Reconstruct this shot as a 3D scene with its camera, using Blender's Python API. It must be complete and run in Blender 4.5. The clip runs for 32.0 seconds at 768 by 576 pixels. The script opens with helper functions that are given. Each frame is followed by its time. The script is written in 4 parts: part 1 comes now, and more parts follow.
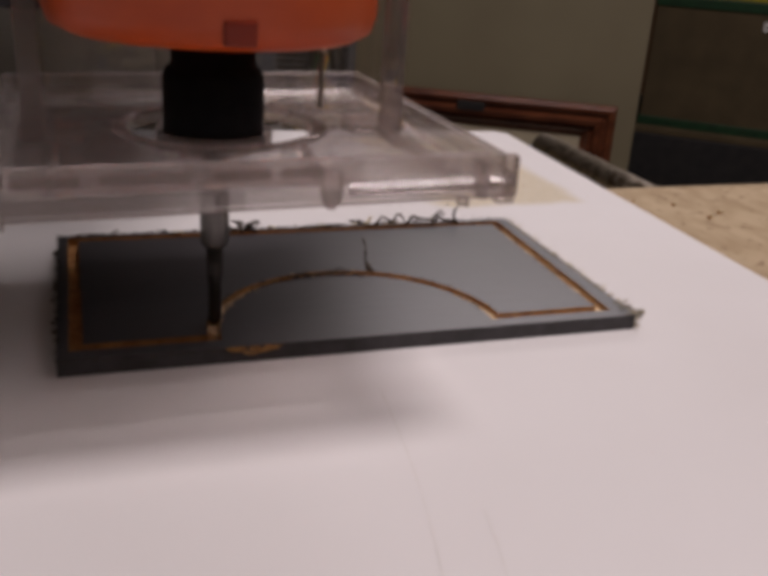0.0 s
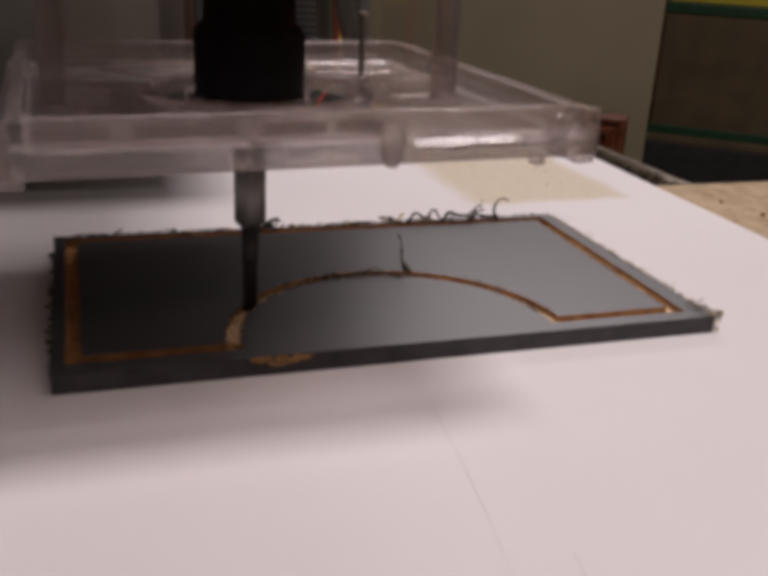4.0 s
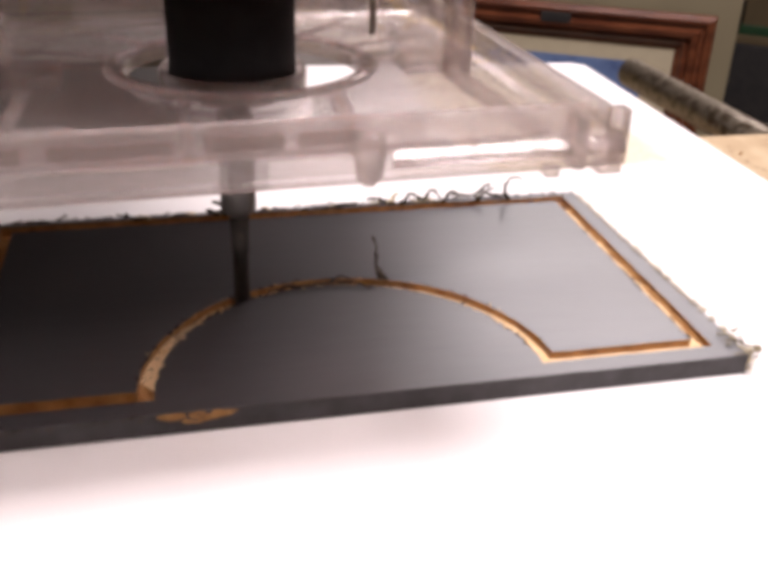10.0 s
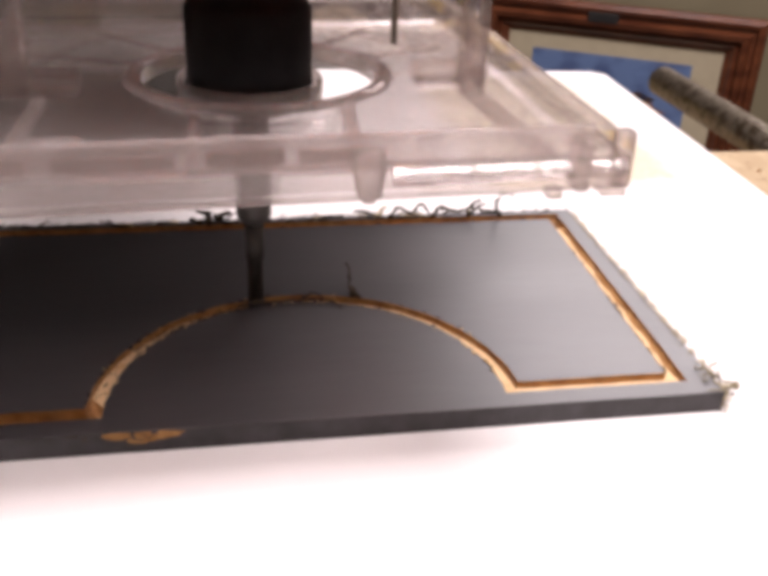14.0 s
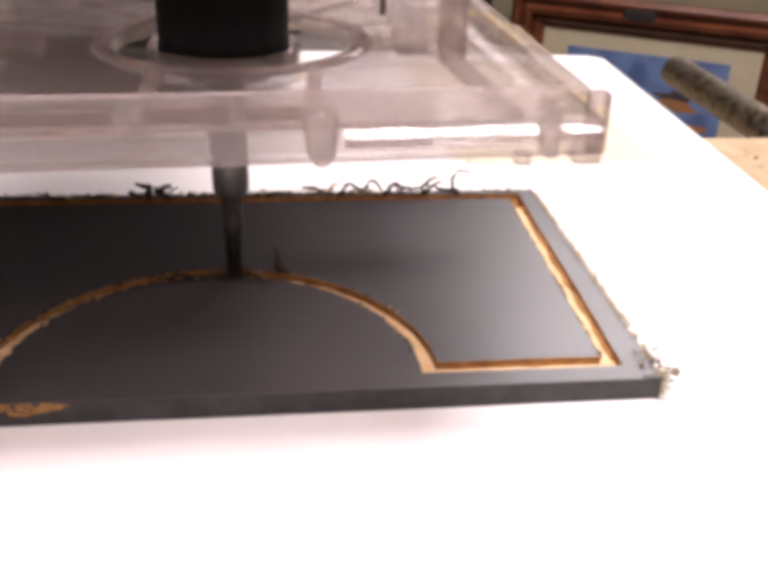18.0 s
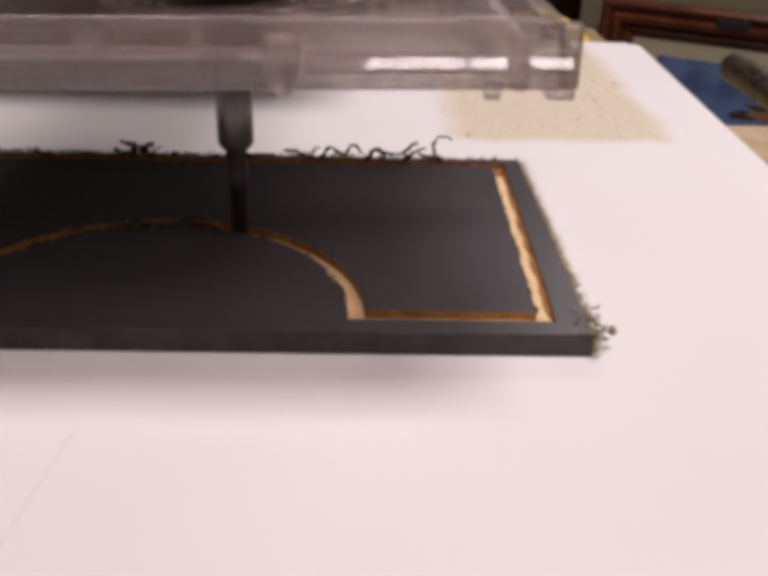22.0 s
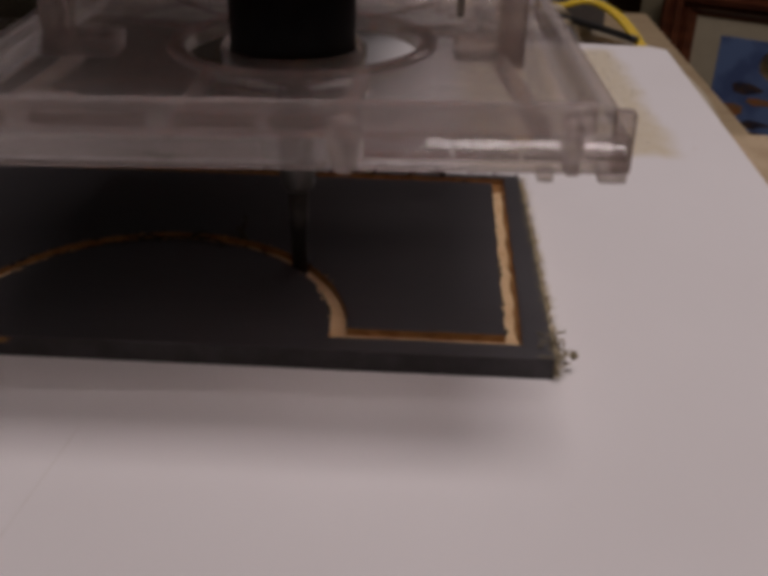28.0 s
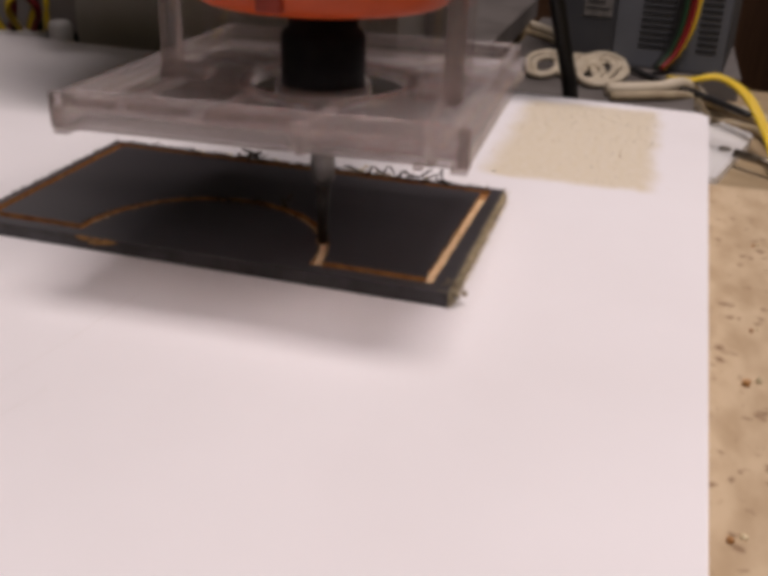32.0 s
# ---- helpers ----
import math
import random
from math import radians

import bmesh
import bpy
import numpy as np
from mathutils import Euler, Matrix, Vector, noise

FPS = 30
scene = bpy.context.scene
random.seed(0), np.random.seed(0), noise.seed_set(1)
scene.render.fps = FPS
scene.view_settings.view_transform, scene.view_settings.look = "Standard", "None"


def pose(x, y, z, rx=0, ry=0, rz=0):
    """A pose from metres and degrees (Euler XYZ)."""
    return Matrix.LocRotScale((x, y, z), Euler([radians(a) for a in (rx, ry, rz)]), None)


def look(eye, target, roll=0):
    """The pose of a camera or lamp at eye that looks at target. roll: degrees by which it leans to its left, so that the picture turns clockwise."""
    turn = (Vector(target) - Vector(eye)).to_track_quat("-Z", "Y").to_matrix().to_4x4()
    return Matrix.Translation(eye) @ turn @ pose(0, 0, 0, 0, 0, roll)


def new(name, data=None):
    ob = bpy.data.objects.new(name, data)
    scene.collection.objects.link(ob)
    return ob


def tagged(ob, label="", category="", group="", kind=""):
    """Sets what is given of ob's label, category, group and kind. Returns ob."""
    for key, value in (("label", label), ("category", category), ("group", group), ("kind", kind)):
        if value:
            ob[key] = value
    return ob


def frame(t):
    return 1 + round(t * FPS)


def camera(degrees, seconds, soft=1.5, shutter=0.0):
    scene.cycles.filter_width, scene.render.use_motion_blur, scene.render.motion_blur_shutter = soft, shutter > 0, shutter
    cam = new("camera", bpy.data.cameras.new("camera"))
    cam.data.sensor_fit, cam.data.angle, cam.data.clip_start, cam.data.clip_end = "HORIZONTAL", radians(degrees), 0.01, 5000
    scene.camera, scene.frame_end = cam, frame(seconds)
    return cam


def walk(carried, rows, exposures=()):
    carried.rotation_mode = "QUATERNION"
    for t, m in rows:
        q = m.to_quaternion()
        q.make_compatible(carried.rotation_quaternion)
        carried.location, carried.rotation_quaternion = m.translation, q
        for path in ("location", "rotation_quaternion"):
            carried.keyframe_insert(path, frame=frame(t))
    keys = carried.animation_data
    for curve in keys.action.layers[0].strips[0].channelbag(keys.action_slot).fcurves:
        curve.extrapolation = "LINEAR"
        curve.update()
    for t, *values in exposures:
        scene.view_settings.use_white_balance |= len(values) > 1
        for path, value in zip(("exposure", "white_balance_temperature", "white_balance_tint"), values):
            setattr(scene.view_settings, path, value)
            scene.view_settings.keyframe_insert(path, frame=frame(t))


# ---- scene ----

cam = camera(45.38, 32.0, soft=5.6)
PATH = [
    (0, (0.0071, -0.1785, 0.0917), (0.0530, -0.0472, 0.0356), 3.84),
    (0.5, (0.0032, -0.1609, 0.0791), (0.0542, -0.0315, 0.0230), 3.59),
    (1, (-0.0077, -0.1558, 0.0709), (0.0453, -0.0252, 0.0196), 2.89),
    (1.5, (-0.0083, -0.1546, 0.0694), (0.0445, -0.0240, 0.0179), 3.39),
    (2, (-0.0009, -0.1542, 0.0750), (0.0498, -0.0223, 0.0247), 2.95),
    (2.5, (0.0062, -0.1536, 0.0736), (0.0546, -0.0211, 0.0225), 2.76),
    (4.5, (0.0080, -0.1506, 0.0802), (0.0514, -0.0189, 0.0229), 2.68),
    (5, (0.0084, -0.1470, 0.0824), (0.0479, -0.0168, 0.0193), 1.86),
    (5.5, (0.0133, -0.1421, 0.0830), (0.0503, -0.0120, 0.0182), 1.71),
    (6, (0.0165, -0.1382, 0.0843), (0.0527, -0.0077, 0.0199), 1.22),
    (6.5, (0.0221, -0.1368, 0.0805), (0.0561, -0.0052, 0.0171), 1.02),
    (7, (0.0290, -0.1315, 0.0791), (0.0629, -0.0012, 0.0130), 2.45),
    (7.5, (0.0309, -0.1264, 0.0881), (0.0632, 0.0037, 0.0207), 1.88),
    (8, (0.0345, -0.1229, 0.0867), (0.0673, 0.0065, 0.0183), 1.67),
    (8.5, (0.0339, -0.1201, 0.0857), (0.0676, 0.0089, 0.0169), 1.90),
    (9, (0.0348, -0.1196, 0.0865), (0.0675, 0.0098, 0.0181), 2.22),
    (9.5, (0.0367, -0.1200, 0.0875), (0.0693, 0.0089, 0.0179), 2.36),
    (10, (0.0398, -0.1193, 0.0871), (0.0719, 0.0097, 0.0176), 2.19),
    (10.5, (0.0406, -0.1179, 0.0877), (0.0716, 0.0114, 0.0182), 2.00),
    (11, (0.0426, -0.1186, 0.0886), (0.0732, 0.0107, 0.0191), 2.18),
    (11.5, (0.0424, -0.1197, 0.0899), (0.0714, 0.0098, 0.0200), 2.55),
    (12, (0.0444, -0.1179, 0.0895), (0.0725, 0.0116, 0.0194), 2.54),
    (12.5, (0.0475, -0.1175, 0.0903), (0.0759, 0.0122, 0.0204), 2.58),
    (13, (0.0490, -0.1172, 0.0902), (0.0759, 0.0128, 0.0204), 2.64),
    (13.5, (0.0511, -0.1168, 0.0912), (0.0775, 0.0131, 0.0210), 2.71),
    (14, (0.0544, -0.1166, 0.0898), (0.0794, 0.0135, 0.0194), 2.64),
    (14.5, (0.0561, -0.1151, 0.0893), (0.0802, 0.0147, 0.0181), 2.67),
    (16.5, (0.0690, -0.1157, 0.0852), (0.0890, 0.0148, 0.0141), 2.04),
    (17, (0.0722, -0.1136, 0.0827), (0.0919, 0.0174, 0.0122), 2.28),
    (17.5, (0.0745, -0.1131, 0.0821), (0.0939, 0.0179, 0.0118), 2.43),
    (18, (0.0760, -0.1131, 0.0818), (0.0945, 0.0180, 0.0114), 2.27),
    (18.5, (0.0809, -0.1121, 0.0784), (0.0975, 0.0195, 0.0084), 1.85),
    (19, (0.0835, -0.1137, 0.0780), (0.0985, 0.0181, 0.0081), 2.15),
    (19.5, (0.0868, -0.1124, 0.0776), (0.0993, 0.0202, 0.0085), 1.66),
    (20, (0.0893, -0.1123, 0.0763), (0.1004, 0.0204, 0.0072), 1.70),
    (20.5, (0.0926, -0.1125, 0.0763), (0.1020, 0.0205, 0.0074), 1.88),
    (21, (0.0959, -0.1150, 0.0736), (0.1036, 0.0173, 0.0034), 2.14),
    (21.5, (0.0982, -0.1163, 0.0734), (0.1032, 0.0165, 0.0039), 1.67),
    (22, (0.1009, -0.1184, 0.0729), (0.1049, 0.0147, 0.0037), 1.63),
    (22.5, (0.1027, -0.1197, 0.0739), (0.1062, 0.0135, 0.0049), 1.73),
    (23, (0.1058, -0.1214, 0.0743), (0.1081, 0.0114, 0.0047), 1.55),
    (23.5, (0.1112, -0.1215, 0.0717), (0.1124, 0.0114, 0.0023), 1.15),
    (24, (0.1144, -0.1256, 0.0730), (0.1142, 0.0073, 0.0035), 0.34),
    (24.5, (0.1158, -0.1283, 0.0729), (0.1146, 0.0050, 0.0042), 0.67),
    (26.5, (0.1244, -0.1428, 0.0751), (0.1177, -0.0087, 0.0081), 0.44),
    (27, (0.1261, -0.1429, 0.0763), (0.1183, -0.0087, 0.0097), 1.16),
    (27.5, (0.1242, -0.1393, 0.0791), (0.1158, -0.0052, 0.0123), 1.00),
    (28, (0.1135, -0.1249, 0.0859), (0.1081, 0.0058, 0.0126), 1.23),
    (28.5, (0.1074, -0.0964, 0.0649), (0.1090, 0.0341, -0.0090), 3.05),
    (29, (0.0988, -0.0908, 0.0567), (0.1046, 0.0397, -0.0172), 1.82),
    (29.5, (0.0957, -0.0900, 0.0552), (0.1041, 0.0425, -0.0146), 2.23),
    (30, (0.0924, -0.0924, 0.0489), (0.1020, 0.0419, -0.0173), 1.41),
    (30.5, (0.0896, -0.1011, 0.0566), (0.1015, 0.0313, -0.0128), 1.72),
    (30.8, (0.0891, -0.1369, 0.0887), (0.0990, -0.0072, 0.0140), 3.91),
    (31, (0.1035, -0.1481, 0.0953), (0.1034, -0.0163, 0.0236), 2.74),
    (31.2, (0.1168, -0.1624, 0.1071), (0.1116, -0.0303, 0.0363), 3.40),
    (31.5, (0.1463, -0.1781, 0.1072), (0.1248, -0.0472, 0.0371), 1.99),
    (32, (0.1748, -0.1938, 0.1002), (0.1382, -0.0639, 0.0348), 2.08),
]
EXPOSURES = [(0.0, -0.95), (2.5, -0.92), (6.0, -0.72), (7.0, -0.75), (8.0, -0.75), (8.5, -0.2), (9.0, 0.3), (10.0, 0.42), (13.0, 0.42), (14.5, 0.4), (17.0, 0.52), (19.0, 0.55), (20.0, -0.22), (21.0, -0.18), (22.0, -0.45), (23.0, -0.88), (24.0, -0.88), (27.0, -1.5), (28.0, -1.58), (29.0, -0.78), (30.0, -0.65), (31.0, -0.5), (31.5, -0.43), (32.0, -0.57)]
walk(cam, [(t, look(eye, target, roll)) for t, eye, target, roll in PATH], EXPOSURES)

# ---------------------------------------------------------------- light
world = bpy.data.worlds.new("room")
scene.world = world
world.use_nodes = True
world.node_tree.nodes["Background"].inputs[0].default_value = (0.9, 0.66, 0.40, 1)
world.node_tree.nodes["Background"].inputs[1].default_value = 0.012


def area_lamp(name, x, y, z, tx, ty, tz, sx, sy, power, colour):
    la = bpy.data.lights.new(name, "AREA")
    la.shape, la.size, la.size_y, la.energy, la.color = "RECTANGLE", sx, sy, power, colour
    ob = new(name, la)
    ob.matrix_world = look((x, y, z), (tx, ty, tz))
    return ob


# ceiling fitting over the bench, an added strip, and two unseen lights behind
area_lamp("overhead_light", 0.48, -0.08, 1.55, 0.48, -0.08, 0, 0.68, 0.40, 33, (1.0, 0.875, 0.875))
# strip added in front so that the base's facets show highlights
area_lamp("overhead_light", 0.50, -0.52, 1.60, 0.50, -0.52, 0, 0.8, 0.035, 5, (1.0, 0.885, 0.90))
# weak fill added behind left to lift the board's gloss
area_lamp("rear_light", -0.74, 1.12, 0.80, 0.08, 0.03, 0, 0.7, 0.5, 1.3, (1.0, 0.90, 0.95))
# unseen bright source behind right, set for the sheen on the board
area_lamp("rear_light", 0.78, 1.18, 0.77, 0.08, 0.03, 0, 0.6, 0.32, 4.2, (1.0, 0.90, 0.925))

# ---------------------------------------------------------------- helpers
MM = 0.001


def mesh_of(bm, name):
    me = bpy.data.meshes.new(name)
    bmesh.ops.recalc_face_normals(bm, faces=bm.faces)
    bm.to_mesh(me)
    bm.free()
    return me


def part(name, bm, material, parent=None, label="", smooth=False):
    """One mesh object out of a bmesh given in millimetres, under a thing or a part."""
    bmesh.ops.scale(bm, vec=(MM, MM, MM), verts=bm.verts)
    me = mesh_of(bm, name)
    if smooth:
        for p in me.polygons:
            p.use_smooth = True
    ob = new(name, me)
    me.materials.append(material)
    if parent is not None:
        ob.parent = parent
    if label:
        ob["label"] = label
    return ob


def empty(name, x=0, y=0, z=0, rz=0, rx=0, ry=0):
    ob = new(name)
    ob.empty_display_size = 0.01
    ob.matrix_world = pose(x * MM, y * MM, z * MM, rx, ry, rz)
    return ob


def add_box(bm, x0, x1, y0, y1, z0, z1, bevel=0.0, seg=2):
    r = bmesh.ops.create_cube(bm, size=1.0)
    vs = r["verts"]
    for v in vs:
        v.co = Vector(((x0 + x1) / 2 + v.co.x * (x1 - x0), (y0 + y1) / 2 + v.co.y * (y1 - y0), (z0 + z1) / 2 + v.co.z * (z1 - z0)))
    if bevel:
        es = list({e for v in vs for e in v.link_edges})
        bmesh.ops.bevel(bm, geom=es, offset=bevel, segments=seg, affect="EDGES", profile=0.6)
    return bm


def box(x0, x1, y0, y1, z0, z1, bevel=0.0, seg=2):
    return add_box(bmesh.new(), x0, x1, y0, y1, z0, z1, bevel, seg)


def prism(points, z0, z1, bevel=0.0):
    """An upright prism over a plan."""
    bm = bmesh.new()
    low = [bm.verts.new((x, y, z0)) for x, y in points]
    high = [bm.verts.new((x, y, z1)) for x, y in points]
    n = len(points)
    top = bm.faces.new(high)
    bm.faces.new(low[::-1])
    for i in range(n):
        bm.faces.new((low[i], low[(i + 1) % n], high[(i + 1) % n], high[i]))
    if bevel:
        bmesh.ops.bevel(bm, geom=list(top.edges), offset=bevel, segments=2, affect="EDGES")
    return bm


def turned(profile, seg=40, bm=None, x=0.0, y=0.0):
    """A body of revolution about the upright through (x, y): (radius, height) rows; radius 0 closes it."""
    bm = bm or bmesh.new()
    rings = []
    for r, z in profile:
        if r <= 1e-6:
            rings.append([bm.verts.new((x, y, z))])
        else:
            rings.append([bm.verts.new((x + r * math.cos(2 * math.pi * k / seg), y + r * math.sin(2 * math.pi * k / seg), z)) for k in range(seg)])
    for a, b in zip(rings, rings[1:]):
        for k in range(seg):
            q = [a[k % len(a)], a[(k + 1) % len(a)], b[(k + 1) % len(b)], b[k % len(b)]]
            q = [v for i, v in enumerate(q) if v not in q[:i]]
            if len(q) > 2:
                bm.faces.new(q)
    return bm


def tube(points, radius, seg=10, bm=None, closed_ends=True, radii=None):
    """A round bar swept along points."""
    bm = bm or bmesh.new()
    pts = [Vector(p) for p in points]
    rings, up = [], Vector((0.13, 0.21, 1)).normalized()
    for i, p in enumerate(pts):
        d = (pts[min(i + 1, len(pts) - 1)] - pts[max(i - 1, 0)]).normalized()
        a = d.cross(up)
        if a.length < 1e-4:
            a = d.cross(Vector((1, 0, 0)))
        a.normalize()
        b = d.cross(a).normalized()
        r = radii[i] if radii else radius
        rings.append([bm.verts.new(p + r * (math.cos(2 * math.pi * k / seg) * a + math.sin(2 * math.pi * k / seg) * b)) for k in range(seg)])
    for a, b in zip(rings, rings[1:]):
        for k in range(seg):
            bm.faces.new((a[k], a[(k + 1) % seg], b[(k + 1) % seg], b[k]))
    if closed_ends:
        bm.faces.new(rings[0][::-1])
        bm.faces.new(rings[-1])
    return bm


def spline(points, n=8):
    """Catmull-Rom through points."""
    p = [Vector(q) for q in points]
    p = [2 * p[0] - p[1]] + p + [2 * p[-1] - p[-2]]
    out = []
    for i in range(1, len(p) - 2):
        for k in range(n):
            t = k / n
            out.append(0.5 * (2 * p[i] + (p[i + 1] - p[i - 1]) * t + (2 * p[i - 1] - 5 * p[i] + 4 * p[i + 1] - p[i + 2]) * t * t
                              + (3 * p[i] - p[i - 1] - 3 * p[i + 1] + p[i + 2]) * t ** 3))
    out.append(p[-2])
    return out


# ---------------------------------------------------------------- materials
def material(name, base=(0.5, 0.5, 0.5), rough=0.5, metal=0.0, second=None, scale=200.0, detail=4.0, lo=0.35, hi=0.65,
             bump=0.0, bump_scale=900.0, spots=None, spot_scale=60.0, spot_at=0.62, coat=0.0, stretch=(1, 1, 1), rough_var=0.0, gloss=0.5):
    """A surface with grain of two sizes: a second colour by noise, spots, and a fine relief. Scales count per metre."""
    m = bpy.data.materials.new(name)
    m.use_nodes = True
    nt = m.node_tree
    n, l = nt.nodes, nt.links
    b = n["Principled BSDF"]
    b.inputs["Base Color"].default_value = (*base, 1)
    b.inputs["Roughness"].default_value = rough
    b.inputs["Metallic"].default_value = metal
    b.inputs["Coat Weight"].default_value = coat
    b.inputs["Specular IOR Level"].default_value = gloss
    co = n.new("ShaderNodeTexCoord")
    mp = n.new("ShaderNodeMapping")
    mp.inputs["Scale"].default_value = stretch
    l.new(co.outputs["Object"], mp.inputs["Vector"])
    out = None
    if second:
        t = n.new("ShaderNodeTexNoise")
        t.inputs["Scale"].default_value = scale
        t.inputs["Detail"].default_value = detail
        l.new(mp.outputs["Vector"], t.inputs["Vector"])
        r = n.new("ShaderNodeMapRange")
        r.inputs["From Min"].default_value, r.inputs["From Max"].default_value = lo, hi
        l.new(t.outputs["Fac"], r.inputs["Value"])
        mx = n.new("ShaderNodeMix")
        mx.data_type = "RGBA"
        mx.inputs["A"].default_value, mx.inputs["B"].default_value = (*base, 1), (*second, 1)
        l.new(r.outputs["Result"], mx.inputs["Factor"])
        out = mx.outputs["Result"]
        if rough_var:
            rr = n.new("ShaderNodeMapRange")
            rr.inputs["To Min"].default_value, rr.inputs["To Max"].default_value = rough - rough_var, rough + rough_var
            l.new(t.outputs["Fac"], rr.inputs["Value"])
            l.new(rr.outputs["Result"], b.inputs["Roughness"])
    if spots:
        t = n.new("ShaderNodeTexNoise")
        t.inputs["Scale"].default_value = spot_scale
        t.inputs["Detail"].default_value = 3
        l.new(co.outputs["Object"], t.inputs["Vector"])
        r = n.new("ShaderNodeMapRange")
        r.inputs["From Min"].default_value, r.inputs["From Max"].default_value = spot_at, spot_at + 0.06
        l.new(t.outputs["Fac"], r.inputs["Value"])
        mx = n.new("ShaderNodeMix")
        mx.data_type = "RGBA"
        mx.inputs["A"].default_value, mx.inputs["B"].default_value = (*base, 1), (*spots, 1)
        if out:
            l.new(out, mx.inputs["A"])
        l.new(r.outputs["Result"], mx.inputs["Factor"])
        out = mx.outputs["Result"]
    if out:
        l.new(out, b.inputs["Base Color"])
    if bump:
        t = n.new("ShaderNodeTexNoise")
        t.inputs["Scale"].default_value = bump_scale
        t.inputs["Detail"].default_value = 5
        l.new(mp.outputs["Vector"], t.inputs["Vector"])
        bp = n.new("ShaderNodeBump")
        bp.inputs["Strength"].default_value = bump
        bp.inputs["Distance"].default_value = 0.0006
        l.new(t.outputs["Fac"], bp.inputs["Height"])
        l.new(bp.outputs["Normal"], b.inputs["Normal"])
    return m

def bed_material():
    """White plastic with a tan glue stain behind the board, faint smears and specks."""
    m = material("white_sheet", (0.80, 0.775, 0.78), 0.6, second=(0.74, 0.712, 0.71), scale=9, lo=0.4, hi=0.8, bump=0.05, bump_scale=1500)
    n, l = m.node_tree.nodes, m.node_tree.links
    b = n["Principled BSDF"]
    co = n.new("ShaderNodeTexCoord")
    wob = n.new("ShaderNodeTexNoise")
    wob.inputs["Scale"].default_value, wob.inputs["Detail"].default_value = 70, 6
    l.new(co.outputs["Object"], wob.inputs["Vector"])
    xyz = n.new("ShaderNodeSeparateXYZ")
    l.new(co.outputs["Object"], xyz.inputs[0])

    def step(value, a, c):
        r = n.new("ShaderNodeMapRange")
        r.interpolation_type = "SMOOTHSTEP"
        r.inputs["From Min"].default_value, r.inputs["From Max"].default_value = a, c
        add = n.new("ShaderNodeMath")
        add.operation = "MULTIPLY_ADD"
        add.inputs[1].default_value, add.inputs[2].default_value = 0.009, -0.0045
        l.new(wob.outputs["Fac"], add.inputs[0])
        s2 = n.new("ShaderNodeMath")
        l.new(value, s2.inputs[0])
        l.new(add.outputs[0], s2.inputs[1])
        l.new(s2.outputs[0], r.inputs["Value"])
        return r.outputs["Result"]

    def times(a, c):
        k = n.new("ShaderNodeMath")
        k.operation = "MULTIPLY"
        for i, v in enumerate((a, c)):
            if isinstance(v, float):
                k.inputs[i].default_value = v
            else:
                l.new(v, k.inputs[i])
        return k.outputs[0]

    mask = times(times(step(xyz.outputs["X"], 0.119, 0.130), step(xyz.outputs["X"], 0.184, 0.176)),
                 times(step(xyz.outputs["Y"], 0.101, 0.107), step(xyz.outputs["Y"], 0.216, 0.206)))
    grain = n.new("ShaderNodeTexNoise")
    grain.inputs["Scale"].default_value, grain.inputs["Detail"].default_value = 420, 5
    l.new(co.outputs["Object"], grain.inputs["Vector"])
    g = n.new("ShaderNodeMapRange")
    g.inputs["From Min"].default_value, g.inputs["From Max"].default_value = 0.25, 0.7
    g.inputs["To Min"].default_value, g.inputs["To Max"].default_value = 0.52, 0.80
    l.new(grain.outputs["Fac"], g.inputs["Value"])
    mx = n.new("ShaderNodeMix")
    mx.data_type = "RGBA"
    l.new(b.inputs["Base Color"].links[0].from_socket, mx.inputs["A"])
    mx.inputs["B"].default_value = (0.60, 0.50, 0.30, 1)
    l.new(times(mask, g.outputs["Result"]), mx.inputs["Factor"])
    # dust grains stuck in the glue, thicker towards the far end to darken its shade
    dust = n.new("ShaderNodeTexNoise")
    dust.inputs["Scale"].default_value, dust.inputs["Detail"].default_value = 650, 2
    l.new(co.outputs["Object"], dust.inputs["Vector"])
    far = n.new("ShaderNodeMapRange")
    far.inputs["From Min"].default_value, far.inputs["From Max"].default_value = 0.12, 0.21
    far.inputs["To Min"].default_value, far.inputs["To Max"].default_value = -0.02, 0.045
    l.new(xyz.outputs["Y"], far.inputs["Value"])
    both = n.new("ShaderNodeMath")
    l.new(dust.outputs["Fac"], both.inputs[0])
    l.new(far.outputs["Result"], both.inputs[1])
    cut = n.new("ShaderNodeMapRange")
    cut.inputs["From Min"].default_value, cut.inputs["From Max"].default_value = 0.655, 0.72
    l.new(both.outputs[0], cut.inputs["Value"])
    mx2 = n.new("ShaderNodeMix")
    mx2.data_type = "RGBA"
    l.new(mx.outputs["Result"], mx2.inputs["A"])
    mx2.inputs["B"].default_value = (0.17, 0.12, 0.06, 1)
    l.new(times(mask, cut.outputs["Result"]), mx2.inputs["Factor"])
    l.new(mx2.outputs["Result"], b.inputs["Base Color"])
    return m


